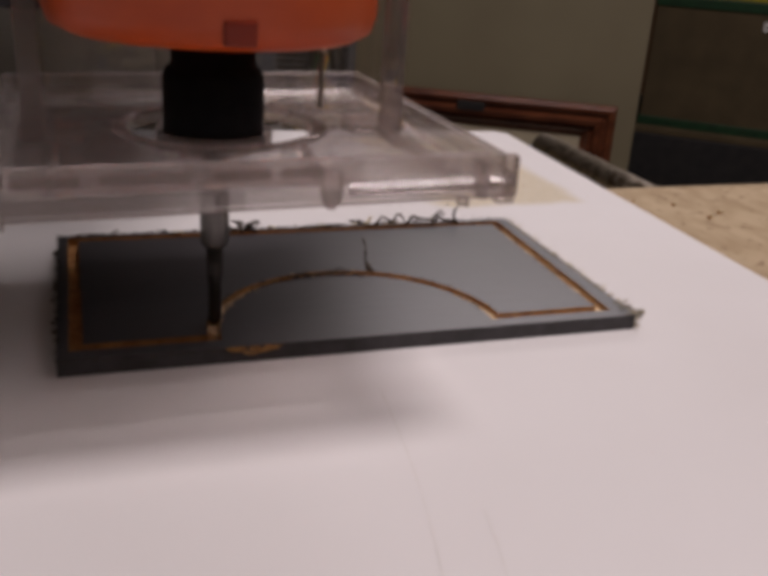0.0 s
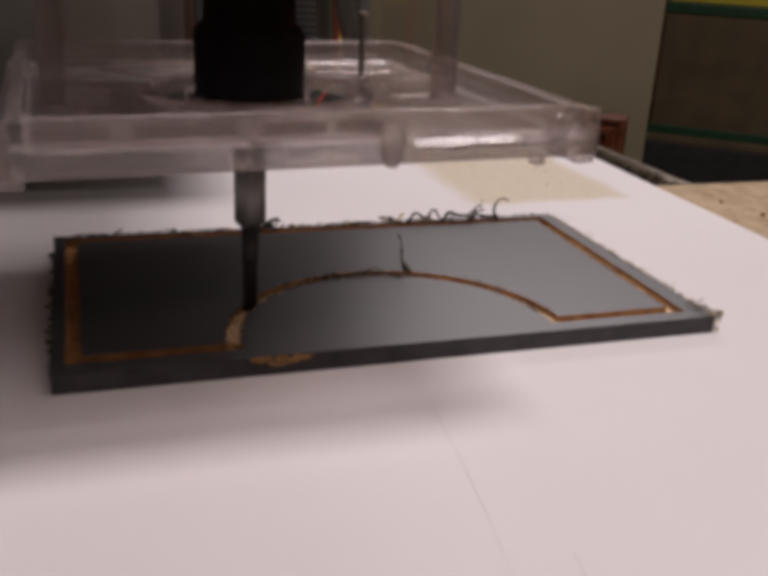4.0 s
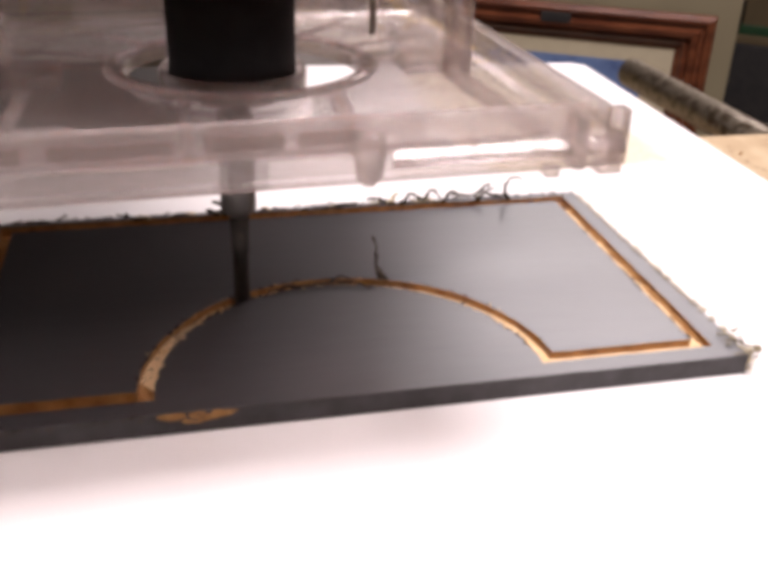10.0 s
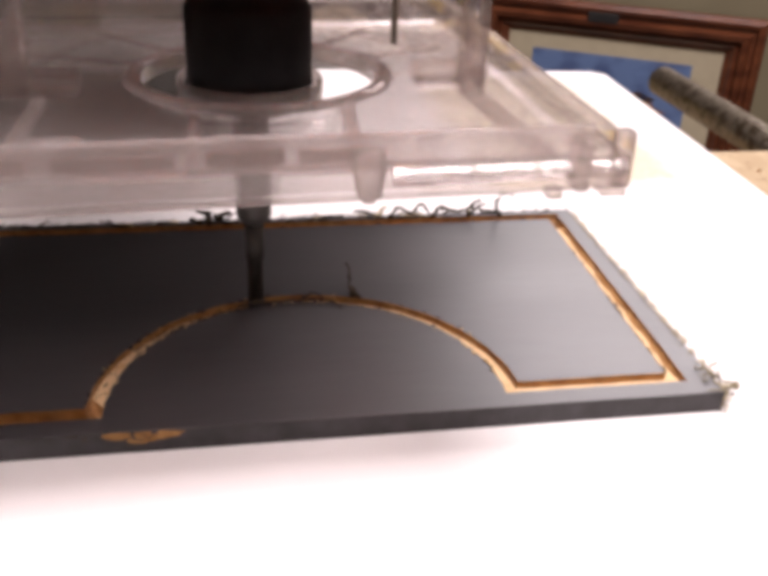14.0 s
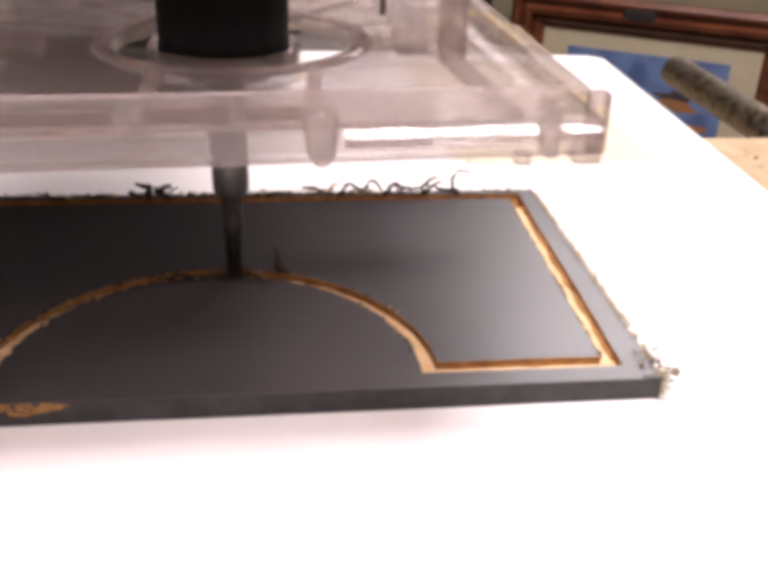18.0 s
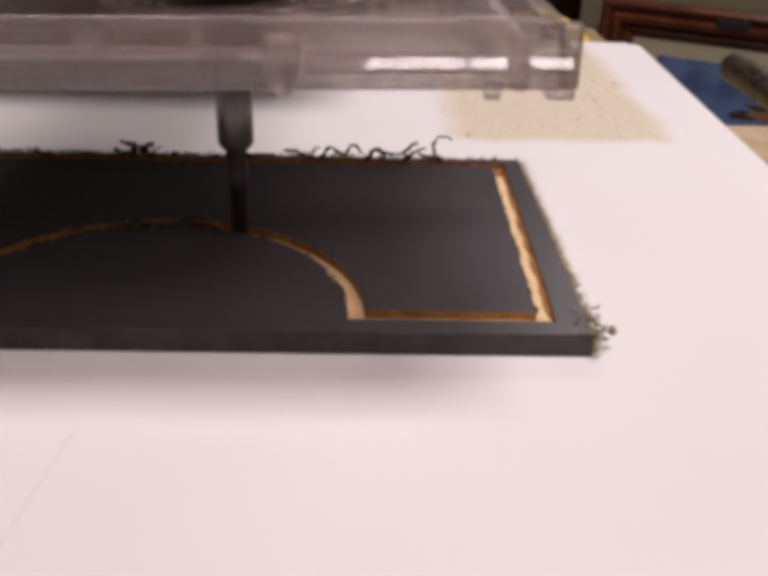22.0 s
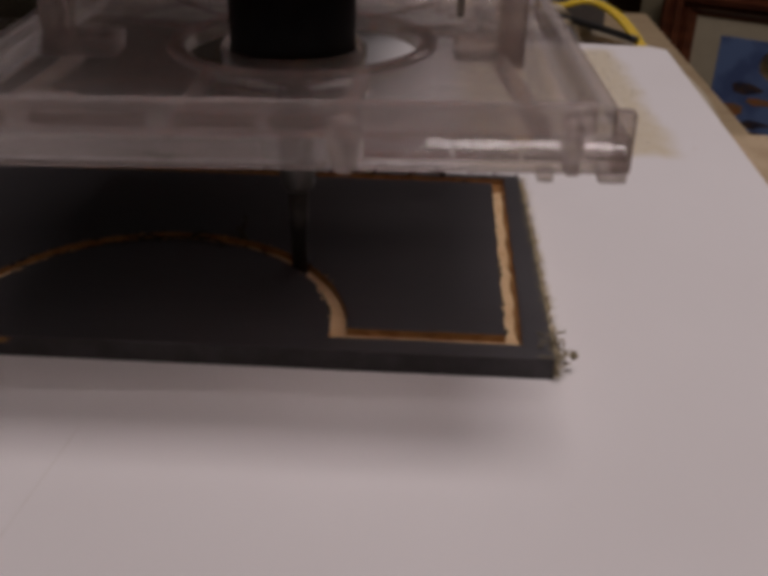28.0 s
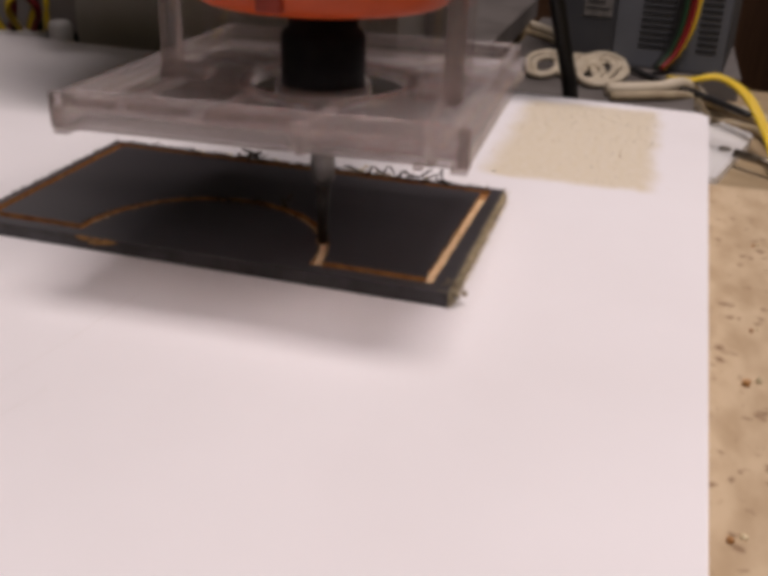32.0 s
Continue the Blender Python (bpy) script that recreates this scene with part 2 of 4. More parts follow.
M_BED = bed_material()
M_CHIP = material("chipboard", (0.50, 0.385, 0.245), 0.75, second=(0.38, 0.275, 0.16), scale=130, detail=8, lo=0.38, hi=0.68, bump=0.35, bump_scale=300,
                  spots=(0.24, 0.155, 0.085), spot_scale=260, spot_at=0.62, stretch=(1, 0.45, 1))
M_COAT = material("grey_coating", (0.040, 0.037, 0.040), 0.335, second=(0.057, 0.053, 0.057), scale=60, lo=0.35, hi=0.7, bump=0.1,
                  bump_scale=420, stretch=(0.25, 1, 1), rough_var=0.08, gloss=0.95)
M_FLAKE = material("torn_coating_flake", (0.030, 0.026, 0.024), 0.8, second=(0.06, 0.045, 0.03), scale=400)
M_EDGE = material("grey_edge", (0.062, 0.057, 0.062), 0.55, second=(0.034, 0.031, 0.032), scale=220, bump=0.2, bump_scale=900)
M_RAW = material("raw_fibreboard", (0.74, 0.54, 0.31), 0.85, second=(0.60, 0.37, 0.16), scale=300, lo=0.5, hi=0.8, bump=0.5, bump_scale=1400)
M_SCORCH = material("scorched_fibreboard", (0.30, 0.14, 0.045), 0.9, second=(0.46, 0.25, 0.09), scale=350, bump=0.5, bump_scale=1500)
M_FUZZ = material("fibre_fuzz", (0.085, 0.062, 0.038), 0.9, second=(0.03, 0.026, 0.022), scale=220)
M_FUZZ_PALE = material("pale_fibre", (0.70, 0.61, 0.40), 0.95, second=(0.46, 0.39, 0.25), scale=350)
M_TUFT = material("fine_fibre_tuft", (0.36, 0.31, 0.21), 0.95, second=(0.22, 0.19, 0.13), scale=350)
M_BLACK = material("black_nut", (0.004, 0.004, 0.005), 0.65, second=(0.007, 0.007, 0.008), scale=300, gloss=0.15)
M_SHANK = material("ground_steel", (0.20, 0.19, 0.18), 0.38, 0.8, second=(0.15, 0.14, 0.135), scale=500, stretch=(1, 1, 0.1))
M_CUTTER = material("dark_carbide", (0.03, 0.028, 0.027), 0.45, 0.5, second=(0.05, 0.04, 0.035), scale=600)
M_ORANGE = material("orange_plastic", (0.60, 0.080, 0.006), 0.42, second=(0.53, 0.066, 0.005), scale=90, bump=0.05, bump_scale=2200)
M_NOTCH_SHADE = material("shaded_orange", (0.26, 0.022, 0.005), 0.5, second=(0.20, 0.018, 0.005), scale=200)
M_WALL = material("cream_paint", (0.46, 0.42, 0.30), 0.75, second=(0.42, 0.38, 0.27), scale=6, bump=0.05, bump_scale=300)
M_PANEL = material("cream_panel", (0.27, 0.235, 0.15), 0.6, second=(0.24, 0.205, 0.13), scale=5, bump=0.04, bump_scale=300)
M_BROWN = material("brown_panelling", (0.13, 0.06, 0.024), 0.55, second=(0.09, 0.038, 0.014), scale=18, stretch=(4, 4, 0.4))
M_FRAME = material("stained_moulding", (0.19, 0.062, 0.028), 0.32, second=(0.09, 0.026, 0.013), scale=60, stretch=(0.3, 1, 1), coat=0.2)
M_MAT = material("cream_mat", (0.60, 0.53, 0.38), 0.85, second=(0.56, 0.49, 0.35), scale=50)
M_PRINT = material("blue_print", (0.17, 0.26, 0.50), 0.4, second=(0.10, 0.15, 0.33), scale=16, lo=0.45, hi=0.6)
M_PRINT_DARK = material("dark_print", (0.03, 0.035, 0.07), 0.45, second=(0.12, 0.07, 0.04), scale=60)
M_PRINT_ORANGE = material("orange_print", (0.42, 0.17, 0.06), 0.45, second=(0.30, 0.20, 0.12), scale=60)
M_STEEL = material("rusty_rod", (0.22, 0.185, 0.14), 0.42, 0.75, second=(0.085, 0.06, 0.035), scale=260, lo=0.45, hi=0.6, bump=0.2)
M_CARD = material("tan_card", (0.088, 0.063, 0.029), 0.8, second=(0.066, 0.046, 0.02), scale=20)
M_GREEN = material("green_tape", (0.011, 0.05, 0.018), 0.5, second=(0.007, 0.032, 0.012), scale=60)
M_YELLOW = material("yellow_card", (0.42, 0.35, 0.02), 0.55, second=(0.36, 0.29, 0.02), scale=30)
M_RED = material("red_plastic", (0.45, 0.012, 0.016), 0.4, second=(0.35, 0.01, 0.012), scale=40)
M_DARK = material("dark_cloth", (0.012, 0.011, 0.012), 0.8, second=(0.02, 0.018, 0.018), scale=60)
M_PSU = material("grey_steel_case", (0.12, 0.128, 0.145), 0.5, 0.2, second=(0.10, 0.107, 0.12), scale=30)
M_PSU_DARK = material("dark_steel_case", (0.05, 0.052, 0.058), 0.5, 0.2, second=(0.038, 0.04, 0.045), scale=30)
M_LABEL = material("pale_label", (0.16, 0.15, 0.14), 0.6, second=(0.10, 0.095, 0.09), scale=200)
M_CABLE_T = material("tan_cable", (0.36, 0.29, 0.18), 0.55, second=(0.26, 0.20, 0.12), scale=80)
M_CASE = material("grey_steel_case", (0.46, 0.44, 0.40), 0.55, second=(0.41, 0.39, 0.35), scale=30, bump=0.05, bump_scale=900)
M_PIN = material("dull_pin", (0.24, 0.21, 0.16), 0.5, second=(0.18, 0.155, 0.12), scale=300)
M_CARRIAGE = material("black_steel", (0.02, 0.02, 0.022), 0.5, second=(0.03, 0.03, 0.032), scale=40)
M_SLOT = material("slot_dark", (0.006, 0.006, 0.007), 0.7)
M_CABLE_W = material("ivory_cable", (0.56, 0.49, 0.37), 0.5, second=(0.46, 0.39, 0.28), scale=60)
M_CABLE_K = material("black_cable", (0.010, 0.010, 0.011), 0.45, second=(0.016, 0.015, 0.015), scale=80)
M_CABLE_Y = material("yellow_wire", (0.72, 0.50, 0.02), 0.45)
M_CABLE_R = material("red_wire", (0.22, 0.012, 0.014), 0.45)
M_WHITE = material("white_plastic", (0.78, 0.77, 0.75), 0.4, second=(0.72, 0.70, 0.68), scale=60)
M_FLOOR = material("floor_boards", (0.10, 0.07, 0.05), 0.6, second=(0.07, 0.05, 0.035), scale=8)
M_CEIL = material("ceiling_paint", (0.55, 0.53, 0.49), 0.9, second=(0.52, 0.50, 0.46), scale=3)
M_SHELF = material("grey_shelf_paint", (0.13, 0.115, 0.105), 0.7, second=(0.09, 0.078, 0.07), scale=30, bump=0.1, bump_scale=400)
M_PLANK = material("pale_plank", (0.36, 0.27, 0.155), 0.7, second=(0.29, 0.205, 0.11), scale=40, stretch=(0.3, 3, 1), bump=0.15, bump_scale=500)


def clear_plastic(name, tint=(0.93, 0.90, 0.89), rough=0.03, haze=0.22, relief=0.25, passing=0.42):
    """Scuffed clear acrylic: glass with a little milky scatter."""
    m = bpy.data.materials.new(name)
    m.use_nodes = True
    n, l = m.node_tree.nodes, m.node_tree.links
    b = n["Principled BSDF"]
    b.inputs["Base Color"].default_value = (*tint, 1)
    b.inputs["Transmission Weight"].default_value = 1.0
    b.inputs["IOR"].default_value = 1.49
    b.inputs["Specular IOR Level"].default_value = 0.7
    co = n.new("ShaderNodeTexCoord")
    t = n.new("ShaderNodeTexNoise")
    t.inputs["Scale"].default_value = 70
    t.inputs["Detail"].default_value = 5
    l.new(co.outputs["Object"], t.inputs["Vector"])
    r = n.new("ShaderNodeMapRange")
    r.inputs["To Min"].default_value, r.inputs["To Max"].default_value = rough * 0.4, rough * 2.2
    l.new(t.outputs["Fac"], r.inputs["Value"])
    l.new(r.outputs["Result"], b.inputs["Roughness"])
    bp = n.new("ShaderNodeBump")
    bp.inputs["Strength"].default_value = relief
    bp.inputs["Distance"].default_value = 0.0008
    l.new(t.outputs["Fac"], bp.inputs["Height"])
    l.new(bp.outputs["Normal"], b.inputs["Normal"])
    d = n.new("ShaderNodeBsdfDiffuse")
    d.inputs["Color"].default_value = (0.72, 0.66, 0.64, 1)
    tr = n.new("ShaderNodeBsdfTranslucent")
    tr.inputs["Color"].default_value = (0.75, 0.68, 0.66, 1)
    m1, m2 = n.new("ShaderNodeMixShader"), n.new("ShaderNodeMixShader")
    m1.inputs[0].default_value = 0.5
    l.new(d.outputs[0], m1.inputs[1])
    l.new(tr.outputs[0], m1.inputs[2])
    m2.inputs[0].default_value = haze
    l.new(b.outputs[0], m2.inputs[1])
    l.new(m1.outputs[0], m2.inputs[2])
    tp = n.new("ShaderNodeBsdfTransparent")
    tp.inputs["Color"].default_value = (*tint, 1)
    m3 = n.new("ShaderNodeMixShader")
    m3.inputs[0].default_value = passing
    l.new(m2.outputs[0], m3.inputs[1])
    l.new(tp.outputs[0], m3.inputs[2])
    l.new(m3.outputs[0], n["Material Output"].inputs["Surface"])
    return m


M_CLEAR = clear_plastic("clear_acrylic")
M_POLISHED = clear_plastic("polished_acrylic", (0.90, 0.87, 0.87), 0.05, 0.06, 0.12, 0.4)
M_SLEEVE = clear_plastic("clear_sleeve", (0.97, 0.95, 0.94), 0.03, 0.05, 0.1, 0.88)
M_SMOKY = clear_plastic("smoky_acrylic", (0.74, 0.69, 0.67), 0.05, 0.18, 0.1, 0.5)

# ---------------------------------------------------------------- the room
def structure(name, bm, mat, label, category, smooth=False):
    return tagged(part(name, bm, mat, smooth=smooth), label, category, kind="structure")


FLOOR_Z = -780
structure("floor", box(-2500, 3200, -2200, 3200, FLOOR_Z - 40, FLOOR_Z), M_FLOOR, "dark brown workshop floor", "floor")
structure("ceiling", box(-2500, 3200, -2200, 3200, 1650, 1700), M_CEIL, "white painted ceiling", "ceiling")
structure("wall_north", box(-2500, 3200, 2600, 2700, FLOOR_Z, 1650), M_BROWN, "brown wood-panelled wall behind the bench", "wall")
structure("wall_south", box(-2500, 3200, -2200, -2100, FLOOR_Z, 1650), M_WALL, "cream painted wall", "wall")
structure("wall_west", box(-2500, -2400, -2100, 2600, FLOOR_Z, 1650), M_WALL, "cream painted wall", "wall")
structure("wall_east", box(3100, 3200, -2100, 2600, FLOOR_Z, 1650), M_WALL, "cream painted wall", "wall")

# ---------------------------------------------------------------- bench and bed
def bed_plan():
    """A sheet whose right edge runs slightly out of square, with a rounded far corner."""
    edge = [(188.7, -420), (200.6, 214)]
    corner = [(200.6 - 4 + 4 * math.cos(radians(a)), 214 + 4 * math.sin(radians(a))) for a in (15, 35, 55, 75, 90)]
    return [(-330, -420)] + edge + corner + [(-330, 246)]


bed = tagged(part("cutting_bed", prism(bed_plan(), -12, 0, 1.2), M_BED), "white plastic cutting sheet lying on the bench, scuffed and stained", "machine bed")
bench = tagged(empty("workbench", 130, -100, FLOOR_Z), "chipboard workbench top on a low frame", "workbench")


def bench_part(name, x0, x1, y0, y1, z0, z1, mat, bevel=0.8):
    return part(name, box(x0 - 130, x1 - 130, y0 + 100, y1 + 100, z0 - FLOOR_Z, z1 - FLOOR_Z, bevel), mat, bench)


bench_part("top", -420, 620, -520, 160, -27, -12.2, M_CHIP)
for lx in (-400, 560):
    for ly in (-500, 600):
        if lx > 0 and ly > 0:
            lx = 180
        bench_part("leg", lx, lx + 45, ly, ly + 45, FLOOR_Z, -27.2 if ly < 0 else (-45.2 if lx < 0 else -70.2), M_PLANK)
bench_part("rear_shelf", -420, 60, 162, 720, -45, -27, M_SHELF)
bench_part("lower_shelf", 60.3, 205, 300, 760, -70, -52, M_SHELF)
bench_part("lower_shelf", 205.3, 240, 552, 760, -70, -52, M_SHELF)
bench_part("low_shelf", 189.5, 300, 162, 299.7, -106, -90, M_PLANK)
bench_part("low_shelf", 205.5, 300, 300, 690, -106, -90, M_PLANK)
bench_part("rear_rail", -420, 60, 645, 690, -85, -45.2, M_PLANK)
bench_part("rear_rail", 60.3, 300, 645, 690, -130, -106.2, M_PLANK)

# ---------------------------------------------------------------- the coated board being cut
BL, BW, BT = 136.2, 77.8, 3.9
CX, CY, CR = 66.7, 5.6, 33.8


def groove_line(off):
    """The routed line, moved outward by off: a panel with a round arch taken out of its front."""
    x0, x1, y0, y1 = 3.9 - off, 130.0 + off, 5.4 - off, 74.2 + off
    r = CR - off
    dy = y0 - CY
    hx = math.sqrt(max(r * r - dy * dy, 1))
    pts = []
    a0, a1 = math.atan2(dy, -hx), math.atan2(dy, hx)
    a0 = a0 if a0 > 0 else a0 + 2 * math.pi
    for k in range(49):
        a = a0 + (a1 - a0) * k / 48
        pts.append((CX + r * math.cos(a), CY + r * math.sin(a)))
    right = [(x1, y0), (x1 + 1.1, y1), (x0, y1), (x0, y0)]
    line = []
    for (ax, ay), (bx, by), n in zip([pts[-1]] + right, right + [pts[0]], (10, 24, 40, 24, 10)):
        line += [(ax + (bx - ax) * k / n, ay + (by - ay) * k / n) for k in range(1, n + 1)]
    return pts + line[:-1]


board = tagged(empty("routed_board", BL / 2, BW / 2, 0), "dark grey coated fibreboard with a routed arched outline", "board")


def board_part(name, bm, mat, label="", smooth=False):
    bmesh.ops.translate(bm, vec=(-BL / 2, -BW / 2, 0), verts=bm.verts)
    return part(name, bm, mat, board, label, smooth)


rng = random.Random(7)
inner = [(x + rng.uniform(-0.11, 0.11), y + rng.uniform(-0.11, 0.11)) for x, y in groove_line(-1.42)]
outer = [(x + rng.uniform(-0.11, 0.11), y + rng.uniform(-0.11, 0.11)) for x, y in groove_line(1.42)]


def depth(x, y):
    """Height of the groove's floor: cut deeper along the back, the left and the left part of the front."""
    return 1.7 if y > 72 or x < 6 or (y < 8 and x < 36) else 2.4 if y < 8 else 2.55


def sheet_with_hole(edge, hole, z):
    bm = bmesh.new()
    es = []
    for loop in (edge, hole):
        vs = [bm.verts.new((x, y, z)) for x, y in loop]
        es += [bm.edges.new((vs[i], vs[(i + 1) % len(vs)])) for i in range(len(vs))] if loop else []
    bmesh.ops.triangle_fill(bm, edges=es, use_beauty=True, use_dissolve=False)
    return bm


def outline(n):
    c = [(0, 0), (BL, 0), (BL, BW), (0, BW)]
    out = []
    for (ax, ay), (bx, by) in zip(c, c[1:] + c[:1]):
        out += [(ax + (bx - ax) * k / n, ay + (by - ay) * k / n) for k in range(n)]
    return out


board_part("rim_face", sheet_with_hole(outline(12), outer, BT), M_COAT, "dark grey coated rim")
board_part("inner_face", sheet_with_hole(inner, [], BT), M_COAT, "dark grey coated inner panel")
bm = bmesh.new()
for loop in (outer, inner):
    lo = [bm.verts.new((x, y, depth(x, y) - 0.2)) for x, y in loop]
    hi = [bm.verts.new((x, y, BT)) for x, y in loop]
    for i in range(len(loop)):
        j = (i + 1) % len(loop)
        bm.faces.new((lo[i], lo[j], hi[j], hi[i]))
board_part("groove_wall", bm, M_SCORCH, "scorched brown groove wall")
for deep, mat, label in ((False, M_RAW, "raw tan groove floor"), (True, M_SCORCH, "darker scorched floor of the deeper groove")):
    bm = bmesh.new()
    for k in range(len(outer)):
        quad = [outer[k], outer[(k + 1) % len(outer)], inner[(k + 1) % len(outer)], inner[k]]
        if (depth(*quad[0]) < 2) == deep:
            bm.faces.new([bm.verts.new((x, y, depth(x, y) + 0.1 * math.sin(37 * x + 53 * y))) for x, y in quad])
    board_part("groove_floor", bm, mat, label)
# a scorched fillet where the cutter left the foot of the outer wall ragged
bm = bmesh.new()
rows = []
for (ax, ay), (bx, by) in zip(outer, inner):
    if ax > 124 and ay > 4.2:
        u = rng.uniform(0.16, 0.36)
        rows.append((bm.verts.new((ax, ay, depth(ax, ay) + rng.uniform(0.5, 0.9))), bm.verts.new((ax + (bx - ax) * u, ay + (by - ay) * u, depth(ax, ay) + 0.1))))
for q, r in zip(rows, rows[1:]):
    bm.faces.new((q[0], q[1], r[1], r[0]))
board_part("groove_fillet", bm, M_SCORCH, "scorched ragged foot of the groove wall")
bm = bmesh.new()
for (ax, ay), (bx, by) in zip([(0, 0), (BL, BW), (0, BW)], [(BL, 0), (0, BW), (0, 0)]):
    q = [bm.verts.new(v) for v in ((ax, ay, 0), (bx, by, 0), (bx, by, BT), (ax, ay, BT))]
    bm.faces.new(q)
bm.faces.new([bm.verts.new(v) for v in ((0, 0, 0.02), (0, BW, 0.02), (BL, BW, 0.02), (BL, 0, 0.02))])
board_part("edge", bm, M_EDGE, "dark grey coated edge")
bm = bmesh.new()
rows = []
for k in range(79):
    y = BW * k / 78
    rows.append([bm.verts.new((BL + rng.uniform(-0.15, 0.35) * (0 < k < 78) * (0 < j < 4), y, BT * j / 4)) for j in range(5)])
for q, r in zip(rows, rows[1:]):
    for j in range(4):
        bm.faces.new((q[j], r[j], r[j + 1], q[j + 1]))
board_part("raw_edge", bm, M_FUZZ_PALE, "pale raw fibreboard edge, frayed by the saw")

# ---------------------------------------------------------------- the router
router = tagged(empty("trim_router"), "orange trim router with clear acrylic base and slender bit", "router")
BZ0, BZ1 = 45.6, 53.6
# the base is a clear tray: a floor with a round hole and a stepped wall round it
def rounded(x0, x1, y0, y1, corner, inset):
    c = max(0.6, corner - inset)
    x0, x1, y0, y1 = x0 + inset, x1 - inset, y0 + inset, y1 - inset
    loop = []
    for cx, cy, a in ((x1 - c, y1 - c, 0), (x0 + c, y1 - c, 90), (x0 + c, y0 + c, 180), (x1 - c, y0 + c, 270)):
        loop += [(cx + c * math.cos(radians(a + k * 15)), cy + c * math.sin(radians(a + k * 15))) for k in range(7)]
    return loop


def tray(x0, x1, y0, y1, corner, section, hole):
    """Loops of a rounded rectangle up the outside and down the inside, closed by a floor with a hole."""
    bm = bmesh.new()
    rings = [[bm.verts.new((x, y, z)) for x, y in rounded(x0, x1, y0, y1, corner, u)] for u, z in section]
    for lo, hi in zip(rings, rings[1:]):
        for i in range(len(lo)):
            k = (i + 1) % len(lo)
            bm.faces.new((lo[i], lo[k], hi[k], hi[i]))
    ends = []
    for ring, z, r in ((rings[0], section[0][1], hole), (rings[-1], section[-1][1], hole)):
        vs = [bm.verts.new((2.2 + r * math.cos(2 * math.pi * k / 56), r * math.sin(2 * math.pi * k / 56), z)) for k in range(56)]
        es = [bm.edges.new((vs[i], vs[(i + 1) % 56])) for i in range(56)]
        es += [bm.edges.get((ring[i], ring[(i + 1) % len(ring)])) for i in range(len(ring))]
        bmesh.ops.triangle_fill(bm, edges=es, use_beauty=True, use_dissolve=False)
        ends.append(vs)
    for i in range(56):
        k = (i + 1) % 56
        bm.faces.new((ends[0][i], ends[0][k], ends[1][k], ends[1][i]))
    bmesh.ops.recalc_face_normals(bm, faces=bm.faces)
    return bm


FL = 48.2
base = part("base", tray(-43.6, 46.7, -51, 40, 2.6,
                         [(2.6, 46.0), (2.4, BZ0), (0.3, BZ0), (0, 45.9), (0, 49.4), (0.25, 49.7), (1.6, 49.9), (1.85, 50.2), (1.85, 53.0), (2.1, 53.4), (3.7, 53.4), (4.0, 53.0), (4.0, FL + 0.9), (4.9, FL)], 19.5),
            M_CLEAR, router, "scuffed clear acrylic base tray")
# glint facets added along the right front, broken by two upright bars; corner blocks
for x0, x1 in ((14.6, 24.8), (25.4, 33.0), (33.5, 38.2), (40.6, 45.6)):
    bm = bmesh.new()
    prof = [(-52.25, 47.9), (-52.2, 48.5)]
    for n in (47, 50, 53, 56):
        prof.append((prof[-1][0] + 0.5 * math.sin(radians(n)), prof[-1][1] + 0.5 * math.cos(radians(n))))
    prof.append((-50.6, 47.9))
    ends = [[bm.verts.new((x, y, z)) for y, z in prof] for x in (x0, x1)]
    for i in range(len(prof)):
        k = (i + 1) % len(prof)
        bm.faces.new((ends[0][i], ends[0][k], ends[1][k], ends[1][i]))
    bm.faces.new(ends[0])
    bm.faces.new(ends[1][::-1])
    part("glint_facet", bm, M_POLISHED, base, "polished facets added to catch light as highlights on the front")
part("bar", box(38.5, 40.3, -52.4, -48.2, 45.8, 52.4, 0.5), M_CLEAR, base)
for x0, x1, y0, y1 in ((44.3, 46.6, -50.95, -48.4), (-43.5, -41.2, -50.95, -48.4)):
    part("corner_block", box(x0, x1, y0, y1, 45.7, 53.2, 0.3), M_SMOKY, base, "darker solid corner")
for x0, x1, y0, y1 in ((-38, -26, -12, -5), (27, 38, -12, -5), (-30, -23, -43, -39), (-7, 2, -43.5, -40.5)):
    part("pad", box(x0, x1, y0, y1, FL + 0.03, FL + 3.4, 0.8), M_CLEAR, base)
# dark strips put where the front wall mirrors the motor
for x0, x1 in ((-38.5, -28.5), (-25.5, -11.5), (-8.0, 1.5), (3.2, 10.0)):
    part("reflection_strip", box(x0, x1, -50.2, -49.4, 50.6, 52.2, 0.3), M_SMOKY, base, "smoky strip in place of the motor's reflection in the front wall")
for x0, x1, y0, y1 in ((43.0, 46.4, -50.7, -45), (-43.3, -39.8, -50.7, -45), (43.0, 46.4, 34, 39.7), (-43.3, -39.8, 34, 39.7), (35.6, 37.6, -50.6, -48)):
    part("foot", box(x0, x1, y0, y1, BZ0 - 1.3, BZ0 + 0.2, 0.4), M_CLEAR, base)
